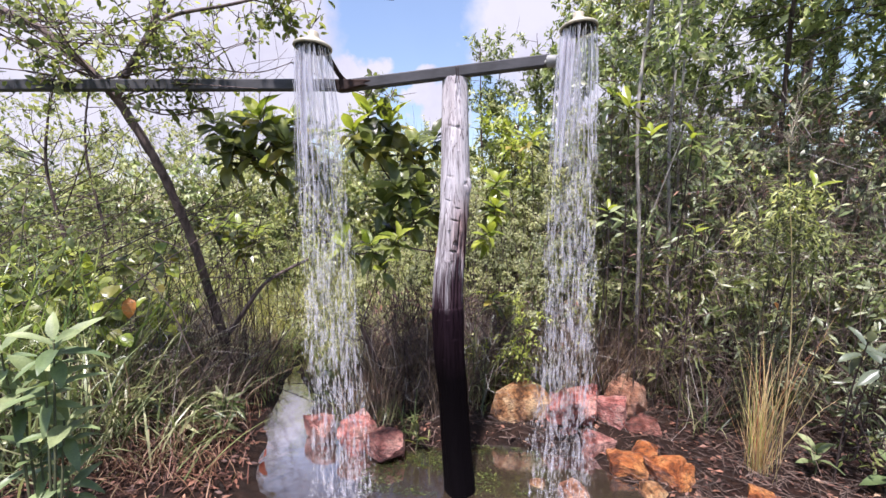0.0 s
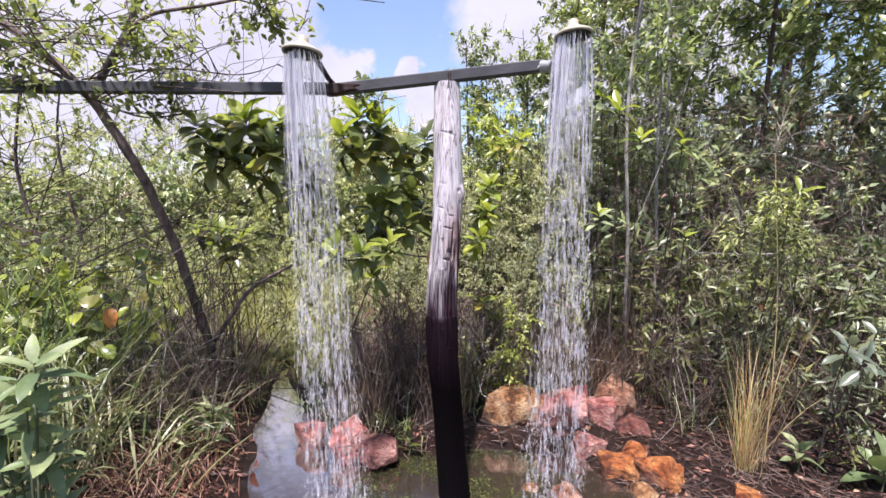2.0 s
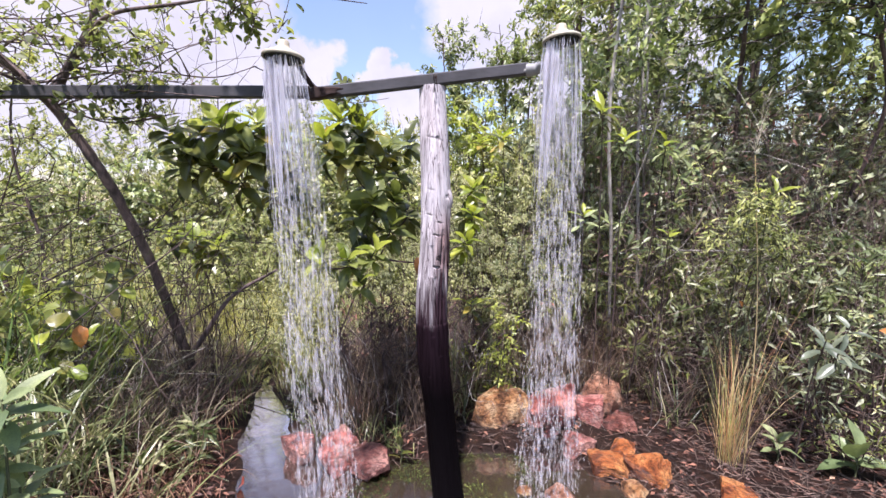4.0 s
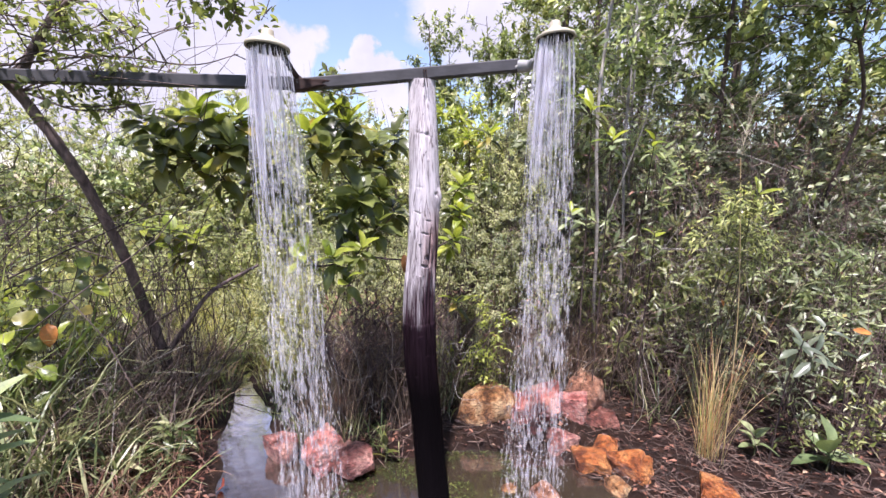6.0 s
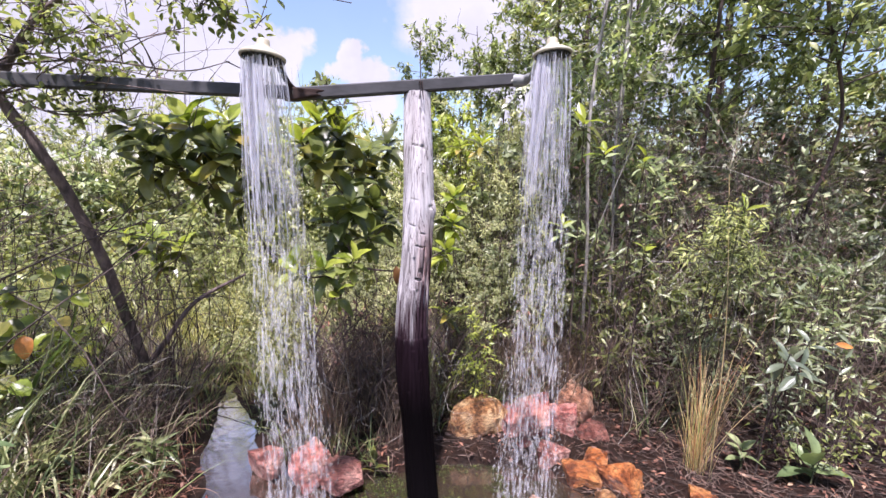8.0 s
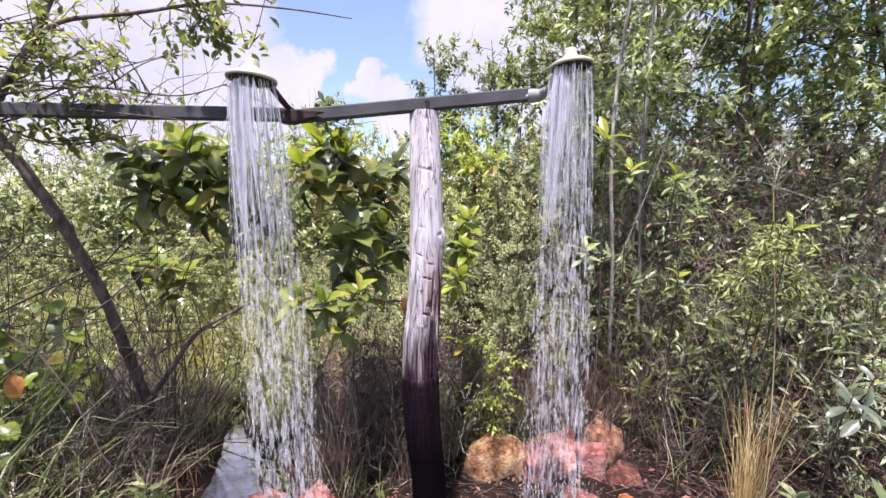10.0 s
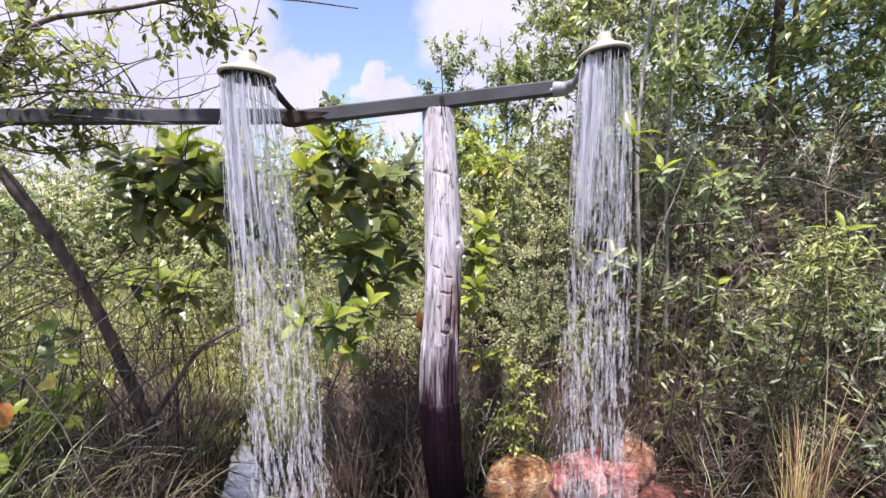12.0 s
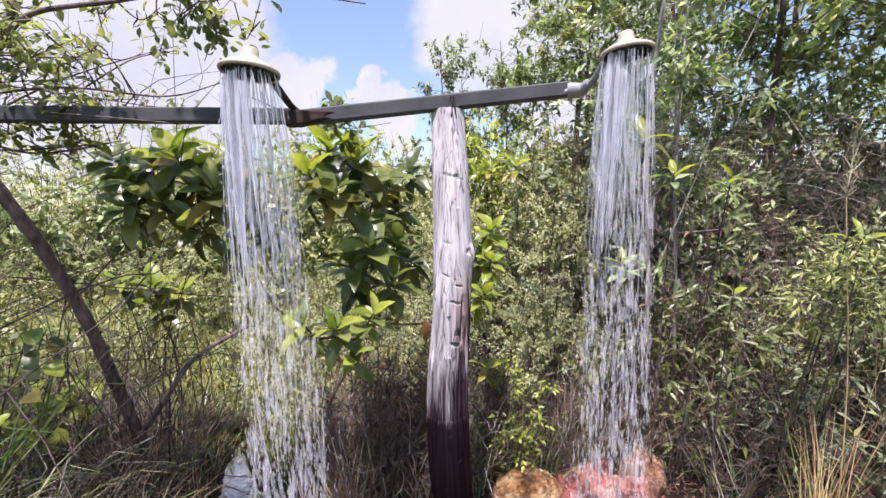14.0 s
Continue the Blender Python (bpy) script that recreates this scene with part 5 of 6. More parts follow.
for x, y, h in ((-1.45, 2.4, 0.26), (-1.85, 2.3, 0.34), (-2.0, 2.05, 0.3)):
    bush("bamboo_grass", x, y, h, 0.22, 7, 75, 0.12, NARROW_LEAF, GRASS_GREEN, "low grass shoot with fanned lance-shaped blades", "grass", low=0.4, group="bank shoots", stem_mat=STEM, twig=0.5, lean=(0.3, -0.2))


def vine_weed():
    base = Vector((-2.0, 2.55, 0.25))
    t = thing("vine_weed", "climbing weed with large rounded light green leaves", "plant", at=base)
    k = 0
    for a, b in (((-2.24, 2.24, 0.69), (-2.11, 2.4, 1.36)), ((-2.01, 2.28, 0.61), (-1.8, 2.5, 1.29)), ((-1.79, 2.32, 0.56), (-1.97, 2.49, 1.19)), ((-2.26, 2.16, 0.9), (-2.37, 2.42, 1.59)), ((-1.8, 2.44, 0.69), (-1.69, 2.59, 1.25))):
        a, b = np.array(Vector(a) - base), np.array(Vector(b) - base)
        g = Geo()
        line = spline([a, (a + b) / 2 + rng.normal(0, 0.06, 3), b], 14)
        tube(g, line, 0.004, 0.002, 5)
        st = part("stem", g, STEM, t)
        for s in rng.uniform(0.1, 1.0, 11):
            p = line[int(s * 13)] + rng.normal(0, 0.03, 3)
            leaf_copy("round", LEAF_YOUNG if rng.random() < 0.3 else LEAF_OLIVE if rng.random() < 0.5 else LEAF_BIG, st, Vector(p), Vector((rng.normal(0, 1), -0.6 + rng.normal(0, 0.5), rng.uniform(-0.9, 0.2))), Vector((0, -0.6, 1)), rng.uniform(0.07, 0.115))
    at = Vector((-1.86, 2.46, 0.93)) - base
    leaf_copy("wide", LEAF_ORANGE, t, at, Vector((0.25, -0.5, -0.8)), Vector((0.5, -0.9, 0.3)), 0.13, "withered bright orange leaf")


vine_weed()

# ---- under the broad-leaved shrub and behind the stones ----
twigs("grey_stems", 110, (-0.6, 1.1, 2.6, 3.3), (0.0, 0.4), (0.2, 0.55), BARK_PALE, "grey dry stems and vines under the shrub", 0.0021, 0.7)
twigs("dark_stems", 380, (-0.62, 0.4, 2.75, 3.4), (0.0, 0.6), (0.25, 0.7), BARK, "dark damp stems under the shrub", 0.003, 0.8)
twigs("grey_bank_stems", 170, (-2.4, -1.55, 2.4, 3.4), (0.0, 0.35), (0.2, 0.6), BARK_PALE, "grey dry stalks round the leaning tree", 0.002, 0.9)
twigs("dead_stems", 1000, (-0.62, 1.5, 2.95, 3.7), (0.0, 0.45), (0.2, 0.6), TWIG, "dense tangle of brown dead stems behind the stones", 0.002, 0.6)
grass_patch("dry_tufts", 2600, (-0.7, 1.6, 2.95, 3.9), (0.2, 0.6), (0.002, 0.006), GRASS_DRY, "dry brown grass under the shrubs", (0.05, 0.8), 0.7, near_water, 110)
grass_patch("green_tufts", 420, (-0.8, 2.4, 2.6, 3.6), (0.15, 0.45), (0.005, 0.011), GRASS_GREEN, "green grass tufts among dead stems", (0.05, 0.8), 0.8, stony, 26)
for x, y, h, r, m in ((0.75, 3.9, 1.6, 0.5, LEAF_LIGHT), (-0.3, 3.9, 1.2, 0.5, LEAF_LIGHT), (1.0, 3.5, 1.2, 0.4, LEAF_GREY), (0.45, 4.8, 2.0, 0.6, LEAF_LIGHT), (0.1, 5.5, 2.0, 0.7, LEAF_LIGHT), (-0.7, 4.6, 1.3, 0.5, LEAF_LIGHT), (0.9, 5.0, 2.3, 0.5, LEAF_LIGHT), (0.55, 3.6, 1.7, 0.45, LEAF_LIGHT), (0.9, 3.3, 1.4, 0.4, LEAF_LIGHT), (0.3, 4.3, 1.9, 0.5, LEAF_LIGHT), (1.1, 4.2, 2.4, 0.5, LEAF_LIGHT), (0.7, 4.5, 2.2, 0.5, LEAF_LIGHT), (1.35, 4.0, 2.3, 0.5, LEAF_LIGHT), (1.2, 3.7, 1.9, 0.4, LEAF_LIGHT)):
    bush("fine_shrub", x, y, h, r, 20, 4600, 0.033, FAR_LEAF, LEAF_FINE if m is LEAF_LIGHT and y > 3.2 else m, "fine-leaved yellowish green shrub", low=0.6 if y < 4.1 else 0.45, group="fine shrubs")

grass_patch("dead_stalks", 1500, (-0.65, 0.3, 2.68, 3.15), (0.25, 0.75), (0.002, 0.006), GRASS_STRAW, "grey-brown dead stalks under the broad-leaved shrub", (0.02, 0.5), 0.5, near_water, 60)
grass_patch("straw_stalks", 1900, (0.1, 1.75, 2.88, 3.3), (0.3, 0.95), (0.002, 0.006), GRASS_STRAW, "grey-brown dead stalks and grass behind the stones", (0.02, 0.6), 0.6, None, 90)
grass_patch("reed_blades", 46, (0.18, 0.38, 2.84, 2.96), (0.5, 0.95), (0.008, 0.015), GRASS_PALE, "pale broad grass blades behind the post", (0.02, 0.5), 0.7, None, 6)
grass_patch("pool_tuft", 55, (-0.38, -0.14, 2.52, 2.68), (0.15, 0.36), (0.004, 0.008), GRASS_GREEN, "green grass clump at the pool's edge", (0.05, 0.9), 0.8, None, 4)
grass_patch("weed_blades", 170, (0.1, 0.75, 2.8, 3.2), (0.25, 0.6), (0.006, 0.012), GRASS_PALE, "pale arching grass blades behind the post", (0.1, 0.7), 0.85, None, 14)
bush("bright_weed", 0.47, 2.9, 0.88, 0.13, 9, 520, 0.034, SMALL_LEAF, LEAF_LIME, "small lime-green weed trailing beside the wet stones", "plant", low=0.4, stem_mat=STEM, lean=(0.13, -0.12), twig=0.8)
bush("bright_weed", 0.3, 3.05, 0.6, 0.14, 6, 220, 0.036, SMALL_LEAF, LEAF_LIME, "small lime-green weed behind the post", "plant", low=0.5, stem_mat=STEM)

# ---- thicket beyond the shower ----
for k in range(17):
    x, y = 1.4 + 0.2 * k + rng.uniform(-0.15, 0.15), 3.4 + rng.uniform(-0.25, 0.5) - 0.05 * k
    bush("thicket_shrub", x, y, rng.uniform(0.9, 2.15), 0.45, 15, 820, (0.095, 0.062)[k % 2], (LANCE_LEAF, SMALL_LEAF)[k % 2], (LEAF_DULL, LEAF_GREY, LEAF_MID)[k % 3], "dull green thicket shrub with bare twigs", low=0.45, group="thicket shrubs")
for k in range(13):
    x, y = 1.5 + 0.4 * k + rng.uniform(-0.2, 0.2), 4.5 + rng.uniform(-0.4, 0.6)
    bush("tall_shrub", x, y, rng.uniform(2.0, 3.2), 0.8, 20, 3400, 0.098, FAR_LEAF, (LEAF_DULL, LEAF_CROWN, LEAF_MID)[k % 3], "tall dark green shrub deep in the thicket", low=0.1, group="thicket shrubs")
for x, y, h, r, lf, m, shp in ((2.55, 2.1, 0.55, 0.22, 0.045, LEAF_LIGHT, SMALL_LEAF), (1.55, 3.45, 1.0, 0.3, 0.06, LEAF_GREY, LANCE_LEAF), (1.95, 2.95, 1.0, 0.3, 0.06, LEAF_GREY, LANCE_LEAF), (2.4, 2.85, 1.0, 0.3, 0.06, LEAF_GREY, LANCE_LEAF)):
    bush("sapling", x, y, h, r, 8, 170, lf, shp, m, "light green sapling at the thicket's edge", low=0.45, group="edge saplings")
for x, y, tip, reach, n in ((1.86, 2.5, (1.68, 2.08, 1.66), 0.25, 420), (2.0, 2.5, (1.84, 2.16, 1.56), 0.24, 300), (2.2, 2.6, (2.02, 2.3, 1.42), 0.2, 180)):
    foot = (x, y, float(ground_z(x, y)) - 0.03)
    tree("bright_sapling", [foot, (x, y - 0.02, 0.5), (x - 0.03, y - 0.15, 1.0), tip], 0.008, 0.002, "slim sapling with bright yellow-green leaves at the thicket's edge", STEM, 0.76, 11, reach, n, 0.045, LANCE_LEAF, LEAF_VIVID, group="edge saplings")
for k in range(7):
    bush("tall_shrub", 1.75 + 0.42 * k + rng.uniform(-0.1, 0.1), 3.95 + rng.uniform(-0.1, 0.2), rng.uniform(2.2, 2.7), 0.5, 16, 2400, 0.085, FAR_LEAF, LEAF_DULL, "tall dark green shrub deep in the thicket", low=0.1, group="thicket shrubs")
twigs("thicket_twigs", 1500, (1.2, 4.2, 2.85, 3.9), (0.0, 2.1), (0.2, 0.7), TWIG, "grey-brown dead twigs in the thicket", 0.0019, 0.3)
twigs("pale_twigs", 110, (1.45, 3.6, 2.6, 3.3), (0.15, 1.0), (0.3, 0.9), BARK_PALE, "pale bare twigs leaning through the thicket", 0.0024, 0.4)
for x, y, h, r, n, lf, m in ((2.45, 2.3, 0.9, 0.3, 260, 0.085, LEAF_DULL), (2.75, 2.2, 1.2, 0.34, 330, 0.08, LEAF_GREY), (2.3, 1.98, 0.42, 0.2, 130, 0.045, LEAF_LIGHT), (2.55, 2.65, 1.3, 0.32, 330, 0.095, LEAF_DULL), (2.15, 2.65, 1.05, 0.26, 240, 0.07, LEAF_GREY), (2.9, 2.65, 1.6, 0.36, 280, 0.085, LEAF_MID)):
    bush("edge_shrub", x, y, h, r, 9, n, lf, LANCE_LEAF, m, "loose dull green shrub with lance-shaped leaves at the thicket's edge", low=0.3, group="edge shrubs")
for x, y, h, r, n in ((1.3, 3.15, 1.3, 0.3, 420), (1.75, 3.0, 1.15, 0.3, 380), (2.3, 3.0, 1.5, 0.34, 460), (2.8, 2.95, 1.7, 0.36, 460), (1.95, 3.05, 1.9, 0.3, 420)):
    bush("leafy_shrub", x, y, h, r, 11, n, 0.085, LANCE_LEAF, LEAF_LIGHT, "shrub with pale green lance-shaped leaves before the thicket", low=0.35, group="edge shrubs")
twigs("twig_tangle", 480, (1.45, 3.3, 2.45, 3.15), (0.0, 1.25), (0.15, 0.6), TWIG, "tangle of thin brown twigs along the thicket's edge", 0.0018, 0.5)
twigs("bramble_stems", 46, (1.8, 3.1, 1.95, 2.8), (0.0, 0.7), (0.4, 1.1), TWIG, "thin arching brown bramble stems over the bank", 0.0022, 0.5)
twigs("high_twigs", 34, (1.2, 4.2, 2.9, 3.7), (1.0, 2.4), (0.4, 1.1), BARK_PALE, "bare grey twigs high in the thicket", 0.003, 0.5)
def hung_leaves(name, n, box, zr, size, mat, label):
    """Loose leaves caught among twigs."""
    xy = fill(n, *box)
    pos = np.concatenate([xy, ground_z(xy[:, 0], xy[:, 1])[:, None] + rng.uniform(*zr, (n, 1))], 1)
    g = Geo()
    leaves(g, LANCE_LEAF, pos, rng.normal(0, 1, (n, 3)) - (0, 0, 0.5), np.array([0, -0.6, 1.0]) + rng.normal(0, 0.5, (n, 3)), rng.uniform(*size, n))
    tagged(part(name, g, mat), label, "leaves", kind="stuff")


grass_patch("dry_edge_grass", 1500, (1.45, 3.6, 2.45, 3.2), (0.15, 0.55), (0.002, 0.006), GRASS_DRY, "dry brown grass along the thicket's edge", (0.05, 0.9), 0.7, stony, 70)
grass_patch("dark_tufts", 420, (1.3, 3.4, 2.5, 3.1), (0.2, 0.5), (0.004, 0.009), GRASS_GREEN, "dark green grass clumps at the thicket's edge", (0.05, 0.9), 0.8, stony, 16)
twigs("edge_twigs", 700, (1.5, 3.6, 2.45, 3.1), (0.0, 0.5), (0.15, 0.5), TWIG, "brown dead twigs along the thicket's edge", 0.002, 0.4)
hung_leaves("withered_leaves", 1800, (1.3, 4.2, 2.9, 3.9), (0.0, 2.1), (0.03, 0.08), LEAF_DEAD, "withered brown leaves caught in the thicket")
hung_leaves("brown_leaves", 1100, (-0.65, 1.0, 2.95, 3.6), (0.0, 0.75), (0.03, 0.07), LEAF_DEAD, "withered brown leaves under the shrub")
g = Geo()
tube(g, spline([(1.9, 2.97, 1.155), (2.2, 2.91, 1.15), (2.5, 2.85, 1.165)], 14), 0.009, 0.005, 7)
tagged(part("fallen_stick", g, BARK_PALE), "bare pale stick caught across the thicket", "stick")


def lone_leaf(at, way, size, mat, label, mesh_set="big"):
    """One leaf that stands out by its colour, on a bare stalk."""
    x, y, z = at
    t = thing("withered_leaf", label, "leaf", "withered leaves", at=(x + 0.02, y + 0.06, float(ground_z(x, y)) - 0.02))
    tip = Vector(at) - t.location
    g = Geo()
    tube(g, spline([(0, 0, 0), tip * 0.5 + Vector((0.03, 0.02, 0)), tip], 10), 0.0025, 0.0015, 4)
    part("stalk", g, TWIG, t)
    leaf_copy(mesh_set, mat, t, tip, Vector(way), Vector((0.1, -0.8, 0.6)), size)


lone_leaf((1.91, 2.39, 0.92), (0.5, -0.2, -0.5), 0.07, LEAF_ORANGE, "small orange-yellow withered leaf on a bare stalk")
lone_leaf((-0.03, 2.5, 1.24), (0.1, -0.3, -1), 0.12, LEAF_BROWN, "brown-orange withered leaf hanging behind the post")
lone_leaf((2.45, 2.05, 0.82), (0.9, -0.3, -0.1), 0.11, LEAF_ORANGE, "yellowed leaf at the thicket's edge", "long")


def shoot(at, n, size, mat, young, label, drop, leafset="long"):
    """A thin stem with a whorl of leaves at its tip."""
    x, y, z = at
    zg = float(ground_z(x + 0.05, y + drop)) - 0.02
    t = thing("leafy_shoot", label, "plant", "leafy shoots", at=(x + 0.05, y + drop, zg))
    tip = Vector((-0.05, -drop, z - zg))
    g = Geo()
    tube(g, spline([(0, 0, 0), tip * 0.6 + Vector((0.03, 0.05, 0)), tip], 12), 0.0045, 0.0025, 6)
    st = part("stem", g, BARK, t)
    rosette(st, tip, (rng.normal(0, 0.2), -0.25, 1), n, size, mat, young, 1.5, leafset, 0.7)


for at, n, sz in (((1.15, 2.67, 2.1), 12, 0.17), ((1.23, 2.55, 1.91), 10, 0.14), ((1.13, 2.89, 2.23), 11, 0.16), ((1.37, 2.35, 1.87), 7, 0.1), ((1.06, 2.71, 1.46), 9, 0.13), ((1.41, 2.35, 1.35), 8, 0.1), ((2.03, 2.32, 1.58), 9, 0.14), ((0.76, 3.68, 2.08), 11, 0.18), ((0.62, 3.88, 2.07), 11, 0.18), ((0.34, 2.86, 0.86), 8, 0.16)):
    shoot(at, n, sz, LEAF_PALE if rng.random() < 0.45 else LEAF_BIG, LEAF_YOUNG, "slender shoot tipped with a whorl of narrow green leaves", rng.uniform(0.1, 0.4))

for at, n, sz in (((-1.86, 3.4, 1.34), 11, 0.18), ((-1.7, 3.46, 1.3), 12, 0.19), ((-1.56, 3.5, 1.24), 11, 0.18), ((-1.66, 3.42, 1.16), 10, 0.17)):
    shoot(at, n, sz, LEAF_BIG, LEAF_YOUNG, "shoot with dark hanging leaves and bright yellow-green tips", rng.uniform(0.05, 0.12), "big")

for at, n, sz in (((1.99, 1.92, 0.84), 5, 0.16), ((2.14, 1.98, 0.74), 6, 0.15), ((2.26, 2.04, 0.86), 5, 0.12)):
    shoot(at, n, sz, LEAF_SAGE, None, "thin shoot with dull grey-green lance-shaped leaves", rng.uniform(0.1, 0.3))

PALE_TREES = [
    ([(1.46, 3.12, 0.05), (1.4, 3.0, 1.2), (1.31, 2.9, 2.2), (1.45, 2.92, 3.4), (1.5, 2.95, 4.2)], 0.013, 0.009, BARK_PALE, 0.6, 22, 0.7, 1000, 0.08, LEAF_MID),
    ([(1.73, 3.2, 0.05), (1.7, 3.16, 1.2), (1.65, 3.13, 1.98), (1.7, 3.15, 3.0), (1.7, 3.2, 4.2)], 0.012, 0.008, BARK_PALE, 0.55, 22, 0.7, 1000, 0.08, LEAF_MID),
    ([(2.05, 3.7, 0.1), (2.05, 3.68, 1.3), (2.01, 3.66, 2.2), (2.1, 3.7, 4.3)], 0.012, 0.008, BARK_PALE, 0.5, 26, 0.9, 1500, 0.08, LEAF_MID),
]
DARK_TREES = [
    ([(3.0, 3.9, 0.1), (3.05, 3.9, 1.5), (3.0, 3.8, 3.0), (3.1, 3.8, 4.8)], 0.026, 0.014, BARK, 0.5, 42, 1.4, 4200, 0.1, LEAF_CROWN),
    ([(3.9, 3.3, 0.1), (3.7, 3.4, 1.2), (3.75, 3.2, 2.3), (3.3, 3.1, 3.4), (3.4, 3.0, 4.4)], 0.018, 0.01, BARK, 0.55, 38, 1.4, 3400, 0.1, LEAF_CROWN),
    ([(2.4, 5.2, 0.1), (2.4, 5.3, 2.0), (2.5, 5.3, 4.0), (2.4, 5.3, 6.0)], 0.035, 0.02, BARK, 0.25, 50, 1.7, 5600, 0.095, LEAF_MID),
    ([(5.3, 4.7, 0.1), (5.3, 4.7, 2.0), (5.4, 4.7, 3.4), (5.3, 4.7, 5.4)], 0.05, 0.02, BARK, 0.3, 40, 1.5, 3600, 0.11, LEAF_CROWN),
    ([(4.2, 5.0, 0.1), (4.2, 5.1, 2.0), (4.3, 5.1, 4.0), (4.2, 5.1, 6.2)], 0.06, 0.03, BARK, 0.25, 50, 1.8, 6000, 0.1, LEAF_CROWN),
]
BACK_TREES = [
    ([(1.95, 5.0, 0.1), (1.95, 5.1, 1.5), (2.0, 5.1, 3.2), (2.1, 5.1, 5.0)], 0.03, 0.015, BARK, 0.3, 40, 0.85, 4200, 0.08, LEAF_LIGHT),
    ([(0.65, 6.5, 0.1), (0.62, 6.5, 1.6), (0.58, 6.5, 2.6), (0.55, 6.5, 3.9)], 0.03, 0.005, BARK, 0.5, 34, 0.5, 1500, 0.09, LEAF_CROWN),
    ([(1.0, 6.6, 0.1), (0.95, 6.6, 1.6), (0.9, 6.6, 2.6), (0.85, 6.6, 3.55)], 0.026, 0.004, BARK, 0.45, 30, 0.45, 1400, 0.09, LEAF_CROWN),
    ([(1.4, 6.6, 0.1), (1.35, 6.6, 1.6), (1.5, 6.6, 2.8), (1.42, 6.65, 4.1)], 0.026, 0.004, BARK, 0.5, 34, 0.5, 1500, 0.09, LEAF_CROWN),
    ([(1.75, 6.4, 0.1), (1.75, 6.4, 1.6), (1.8, 6.4, 2.8), (1.85, 6.4, 3.9)], 0.026, 0.004, BARK, 0.45, 30, 0.5, 1500, 0.09, LEAF_MID),
    ([(0.85, 5.1, 0.1), (0.9, 5.1, 1.0), (0.86, 5.1, 1.8), (0.9, 5.1, 2.55)], 0.022, 0.004, BARK, 0.5, 26, 0.45, 1300, 0.1, LEAF_LIME),
    ([(5.5, 3.6, 0.1), (5.5, 3.6, 2.0), (5.6, 3.6, 4.0), (5.5, 3.6, 6.0)], 0.06, 0.03, BARK, 0.2, 40, 1.6, 4500, 0.11, LEAF_DARK),
]
for pts, r0, r1, bark, st, nb, reach, nl, lf, mat in PALE_TREES + DARK_TREES + BACK_TREES:
    tree("thicket_tree", pts, r0, r1, "thicket tree with a " + ("thin pale trunk" if bark is BARK_PALE else "dark trunk and dense small leaves"), bark, st, nb, reach, nl, lf, SMALL_LEAF, mat, group="thicket trees",
         limbs=[((pts[1], tuple(np.array(pts[1]) + (0.1, -0.05, 0.35)), tuple(np.array(pts[2]) + (0.27, -0.1, -0.2)), tuple(np.array(pts[2]) + (0.33, -0.15, 0.15)), tuple(np.array(pts[2]) + (0.52, -0.2, 0.6))), 0.0045, 0.002, 0, 0)] if bark is BARK_PALE and pts[0][1] < 3.15 else ())

for x, y, h, nl in ((-3.7, 4.5, 3.0, 1900), (-4.7, 4.0, 3.4, 2200), (-3.2, 3.5, 2.6, 900)):
    tree("slender_tree", [(x, y, 0.2), (x + 0.1, y, h * 0.35), (x - 0.05, y, h * 0.7), (x + 0.1, y, h)], 0.022, 0.006, "slender sparse tree beyond the grassy bank", BARK, 0.25, 22, 0.8, nl, 0.05, ROUND_LEAF, LEAF_BRIGHT, group="slender trees")
for x, y, h in ((2.6, 6.8, 6.0), (3.9, 6.6, 6.2), (5.3, 6.0, 6.4), (6.8, 5.0, 6.5), (7.0, 3.2, 6.0)):
    tree("thicket_tree", [(x, y, 0.2), (x, y, h * 0.35), (x + 0.1, y, h * 0.7), (x, y, h)], 0.06, 0.02, "thicket tree with a dark trunk and dense small leaves", BARK, 0.12, 52, 1.7, 6500, 0.115, FAR_LEAF, LEAF_MID, group="thicket trees")

# feathery seed head on a tall stalk
t = thing("seed_plume", "pale feathery grass seed head on a thin stalk", "grass", at=on_ground(1.86, 2.2))
foot = Vector(t.location)
g = Geo()
tip = Vector((1.74, 2.16, 1.77)) - foot
tube(g, spline([(0, 0, -0.02), tip * 0.5 + Vector((0.04, 0, 0)), tip], 14), 0.003, 0.002, 5)
part("stalk", g, GRASS_TAN, t)
g = Geo()
end = Vector((1.8, 2.17, 2.08)) - foot
n = 48
along = rng.uniform(0, 1, n)[:, None]
root = np.array(tip) * (1 - along) + np.array(end) * along
hair = (NARROW_LEAF[0] * (0.22, 1, 0.5), NARROW_LEAF[1])
leaves(g, hair, root, np.array(end - tip)[None] * 2.2 + rng.normal(0, 0.3, (n, 3)), rng.normal(0, 1, (n, 3)), rng.uniform(0.04, 0.1, n))
part("plume", g, PLUME, t)

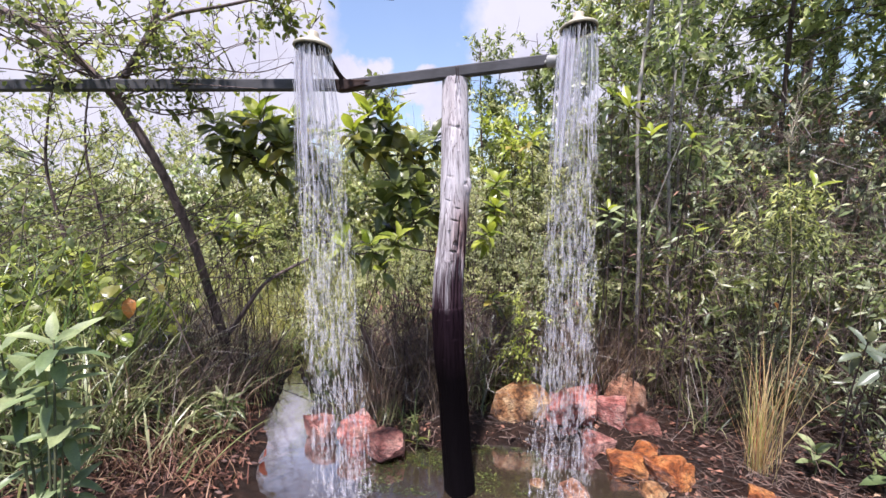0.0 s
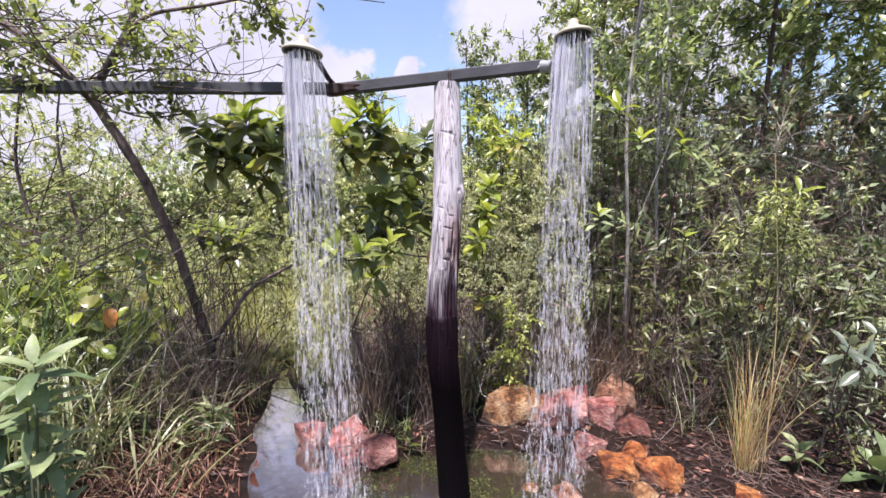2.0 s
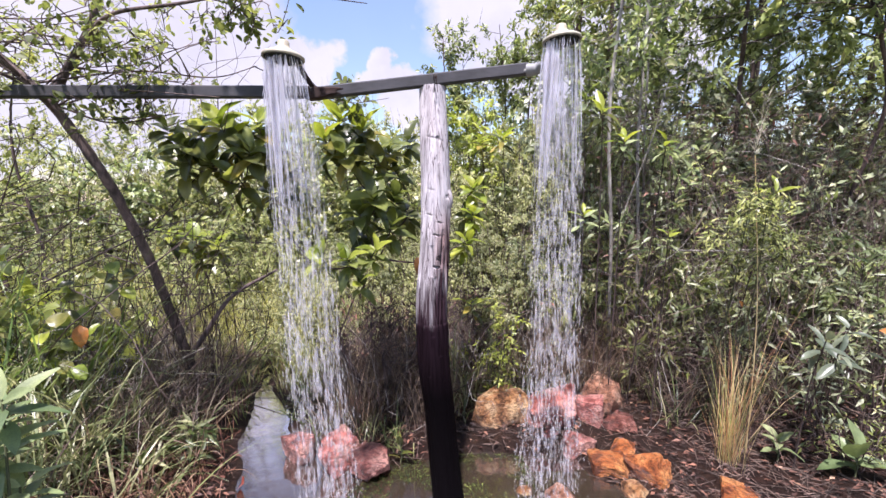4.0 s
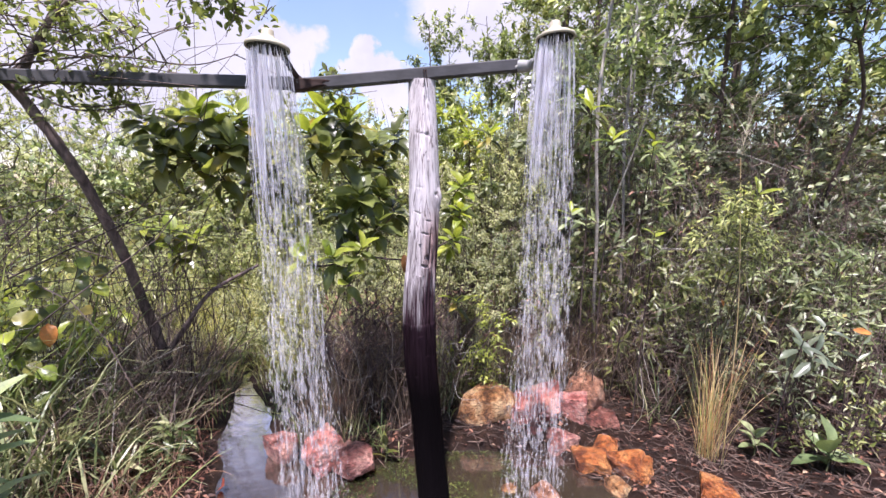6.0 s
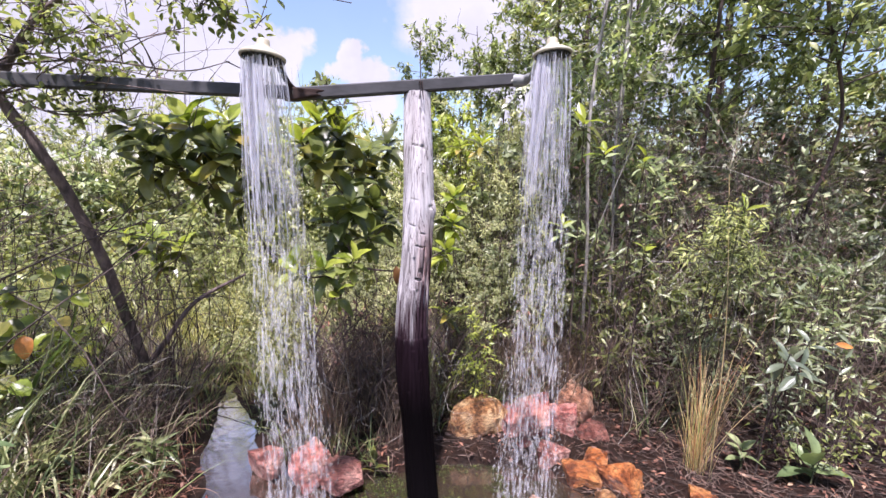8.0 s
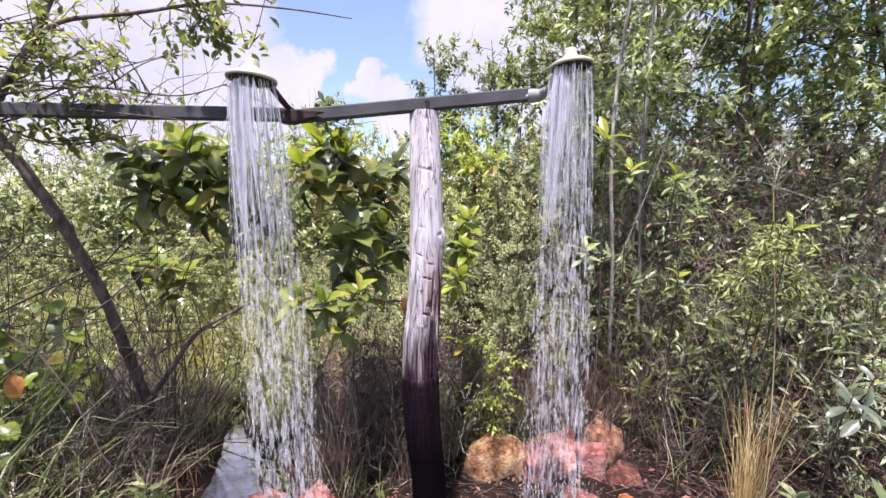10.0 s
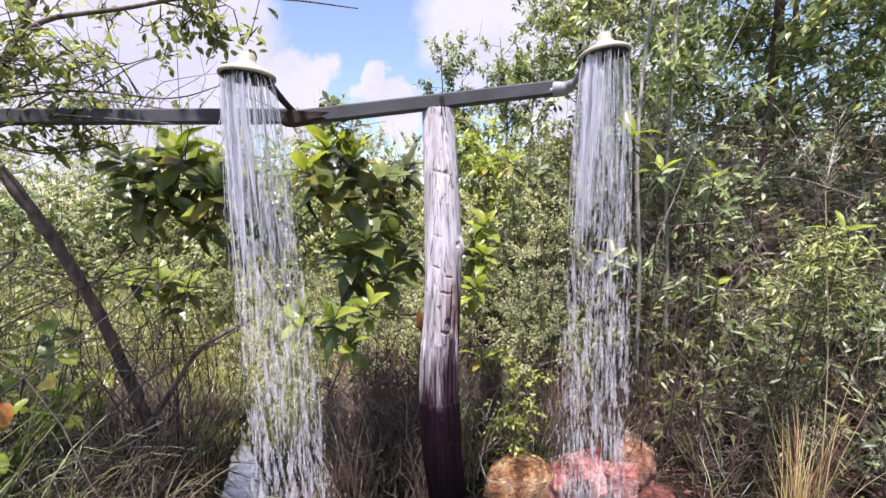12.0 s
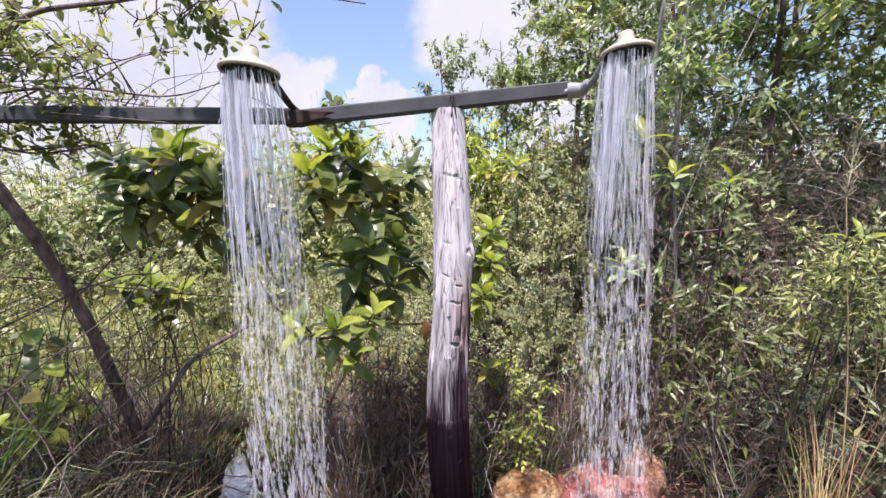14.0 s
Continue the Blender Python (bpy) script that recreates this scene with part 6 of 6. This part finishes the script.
# ---- distance ----
for k in range(54):
    q = radians(-95 + 190 * k / 39 + rng.uniform(-2, 2)) if k < 40 else radians(95 + 170 * (k - 40) / 13)
    d = rng.uniform(7.5, 12)
    x, y = d * math.sin(q), d * math.cos(q)
    bush("distant_bush", x, y, rng.uniform(2.1, 2.8) + (1.7 if x > 1.5 else 0), 1.4, 22, 2600 if k < 40 and x < 2 else 1000, 0.14, FAR_LEAF, LEAF_LIGHT if k % 3 else LEAF_MID, "distant light green bush at the field's edge", "bush", low=0.08, group="distant bushes", twig=1.7)
for k in range(16):
    bush("field_bush", rng.uniform(-6.5, 0.2), rng.uniform(5.2, 7.6), rng.uniform(0.8, 1.4), 0.7, 16, 2300, 0.055, FAR_LEAF, LEAF_BRIGHT, "low sunlit yellow-green bush in the field", "bush", low=0.05, group="field bushes")
for x, y, h in ((-3.0, 11.0, 3.9), (-1.7, 11.5, 4.0), (-4.5, 11.0, 4.0), (-0.4, 11.2, 3.9), (-6.0, 11.0, 4.2), (-7.5, 10.5, 4.2), (-2.3, 10.0, 3.5), (-5.3, 9.8, 3.8), (-8.8, 9.6, 4.2), (-1.0, 9.6, 3.6), (0.4, 10.0, 3.7), (-2.0, 11.0, 4.1), (-3.7, 10.0, 3.7)):
    bush("field_bush", x, y, h, 1.2, 22, 7500, 0.085, FAR_LEAF, LEAF_FINE, "tall sunlit yellow-green bush across the field", "bush", low=0.15, group="field bushes", twig=1.9)
grass_patch("trodden_grass", 3200, (-4, 4, -1.5, 0.9), (0.05, 0.16), (0.003, 0.007), GRASS_GREEN, "sparse trodden grass in front of the pool", (0.2, 1.0), 0.7, None, 260)
grass_patch("clearing_grass", 5000, (-9, 9, -9, -1.2), (0.15, 0.5), (0.006, 0.012), GRASS_GREEN, "short rough grass of the clearing", (0.1, 0.8), 0.6)
grass_patch("field_grass", 15000, (-8, 4, 4.3, 10), (0.18, 0.48), (0.006, 0.013), GRASS_SUNNY, "rough light green field grass", (0.1, 0.9), 0.7)

# ---- the muddy bank by the stones ----
tb = np.array((1.7, 2.14, 0.0))
g = Geo()
n = 120
base = tb + np.stack([rng.normal(0, 0.03, n), rng.normal(0, 0.03, n), np.zeros(n)], -1)
base[:, 2] = ground_z(base[:, 0], base[:, 1]) - 0.01
blades(g, base, rng.uniform(0.3, 0.95, n), np.abs(rng.normal(0, 0.17, n)), rng.uniform(0.0018, 0.0036, n), 0.3)
stalks = tb + np.stack([rng.normal(0.02, 0.06, 8), rng.normal(0.02, 0.05, 8), np.full(8, 0.02)], -1)
blades(g, stalks, rng.uniform(1.1, 1.6, 8), rng.uniform(0.02, 0.22, 8), rng.uniform(0.002, 0.003, 8), 0.14)
tagged(part("grass_tuft", g, GRASS_TAN), "tall tan and straw-coloured grass tuft on the bank", "grass", kind="stuff")
litter("leaf_litter", 5200, (-0.8, 3.2, 1.6, 3.1), (0.014, 0.055), LEAF_DEAD, "brown dead leaves strewn on the mud")
g = Geo()
for x, y in fill(3600, -0.7, 3.2, 1.7, 3.1):
    if wet(x, y):
        continue
    q, ln = rng.uniform(0, 6.28), rng.uniform(0.03, 0.2)
    z = float(ground_z(x, y)) + 0.006
    p = np.array([x, y, z])
    tube(g, [p, p + np.array([math.cos(q) * ln, math.sin(q) * ln, rng.uniform(0, 0.02)])], 0.0023 * rng.uniform(0.4, 1.5), 0.001, 3)
tagged(part("twig_litter", g, TWIG), "broken brown twigs lying on the mud", "twigs", kind="stuff")
xy = fill(9000, -0.45, 0.58, 2.02, 2.52)
xy = xy[wet(xy[:, 0], xy[:, 1])]
keep = np.array([noise.noise((x * 4, y * 5, 2.0)) + 0.4 * noise.noise((x * 19, y * 19, 4.0)) > -0.02 + rng.normal(0, 0.12) for x, y in xy])
xy = xy[keep]
g = Geo()
m = len(xy)
leaves(g, ROUND_LEAF, np.concatenate([xy, rng.uniform(0.003, 0.006, (m, 1))], 1), rng.normal(0, 1, (m, 3)) * (1, 1, 0.03), np.tile((0, 0, 1.0), (m, 1)), rng.uniform(0.004, 0.012, m))
tagged(part("pond_weed", g, ALGAE), "green flecks of pond weed floating in the shallows", "pond weed", kind="stuff")
t = thing("floating_leaf", "curled red-brown leaf floating at the water's edge", "leaf", at=(*(-1.05, 2.33), 0.012))
leaf_copy("round", LEAF_RED, t, Vector((0, 0, 0)), Vector((0.3, -0.5, 0.5)), Vector((0.2, -0.7, 0.8)), 0.1)


def seedling(at, height, n, size, mat, label, axis=(0, 0, 1), leafset="big"):
    t = thing("seedling", label, "plant", at=at)
    g = Geo()
    tip = Vector(axis).normalized() * height
    tube(g, spline([(0, 0, -0.03), tip * 0.5 + Vector((0.01, 0, 0)), tip], 8), 0.005, 0.003, 6)
    part("stem", g, STEM, t)
    rosette(t, tip, axis, n, size, mat, None, 1.1, leafset)


seedling(on_ground(*(1.97, 2.11)), 0.14, 8, 0.11, LEAF_PALE, "small pale green broad-leaved seedling in litter")
seedling(on_ground(*(2.26, 1.94)), 0.13, 6, 0.2, LEAF_WEED, "seedling with glossy light green leaves")
seedling(on_ground(*(-0.17, 2.43)), 0.1, 5, 0.12, LEAF_BIG, "upright green shoot beside a red stone", (0.1, 0, 1), "long")


def foreground_plant():
    base = Vector((*(-1.3, 1.25, 0.32)[:2], 0.1))
    t = thing("foreground_weed", "pale green weed with whorls of long leaves", "plant", at=base)
    for (px, n, s) in (((-1.28, 1.35, 1.03), 12, 0.15), ((-1.3, 1.33, 0.9), 10, 0.17), ((-1.42, 1.36, 0.86), 10, 0.16), ((-1.26, 1.34, 0.76), 10, 0.16), ((-1.36, 1.35, 0.64), 10, 0.15), ((-1.47, 1.36, 0.99), 9, 0.14), ((-1.28, 1.36, 0.55), 9, 0.14)):
        c = np.array(Vector(px) - base)
        g = Geo()
        tube(g, spline([np.array((c[0] * 0.2, c[1] * 0.2, -0.05)), c * 0.5 + np.array((0.02, 0, 0)), c], 10), 0.006, 0.003, 6)
        st = part("stem", g, STEM, t)
        rosette(st, c, (0.15, -0.2, 1), n, s, LEAF_WEED, LEAF_PALE if c[2] > 0.6 else LEAF_WEED, 0.95, "long", 0.85)


foreground_plant()

# ---- sunlit bushes that rise behind the post and the shower head ----
for x, y, h in ((0.62, 5.25, 2.35), (1.0, 5.3, 2.65), (1.35, 5.4, 2.8), (1.65, 5.3, 3.0)):
    bush("sunny_bush", x, y, h, 0.42, 22, 6000, 0.06, FAR_LEAF, LEAF_FINE, "dense sunlit yellow-green bush before the treetops", "bush", low=0.15, group="sunny bushes", twig=1.2)
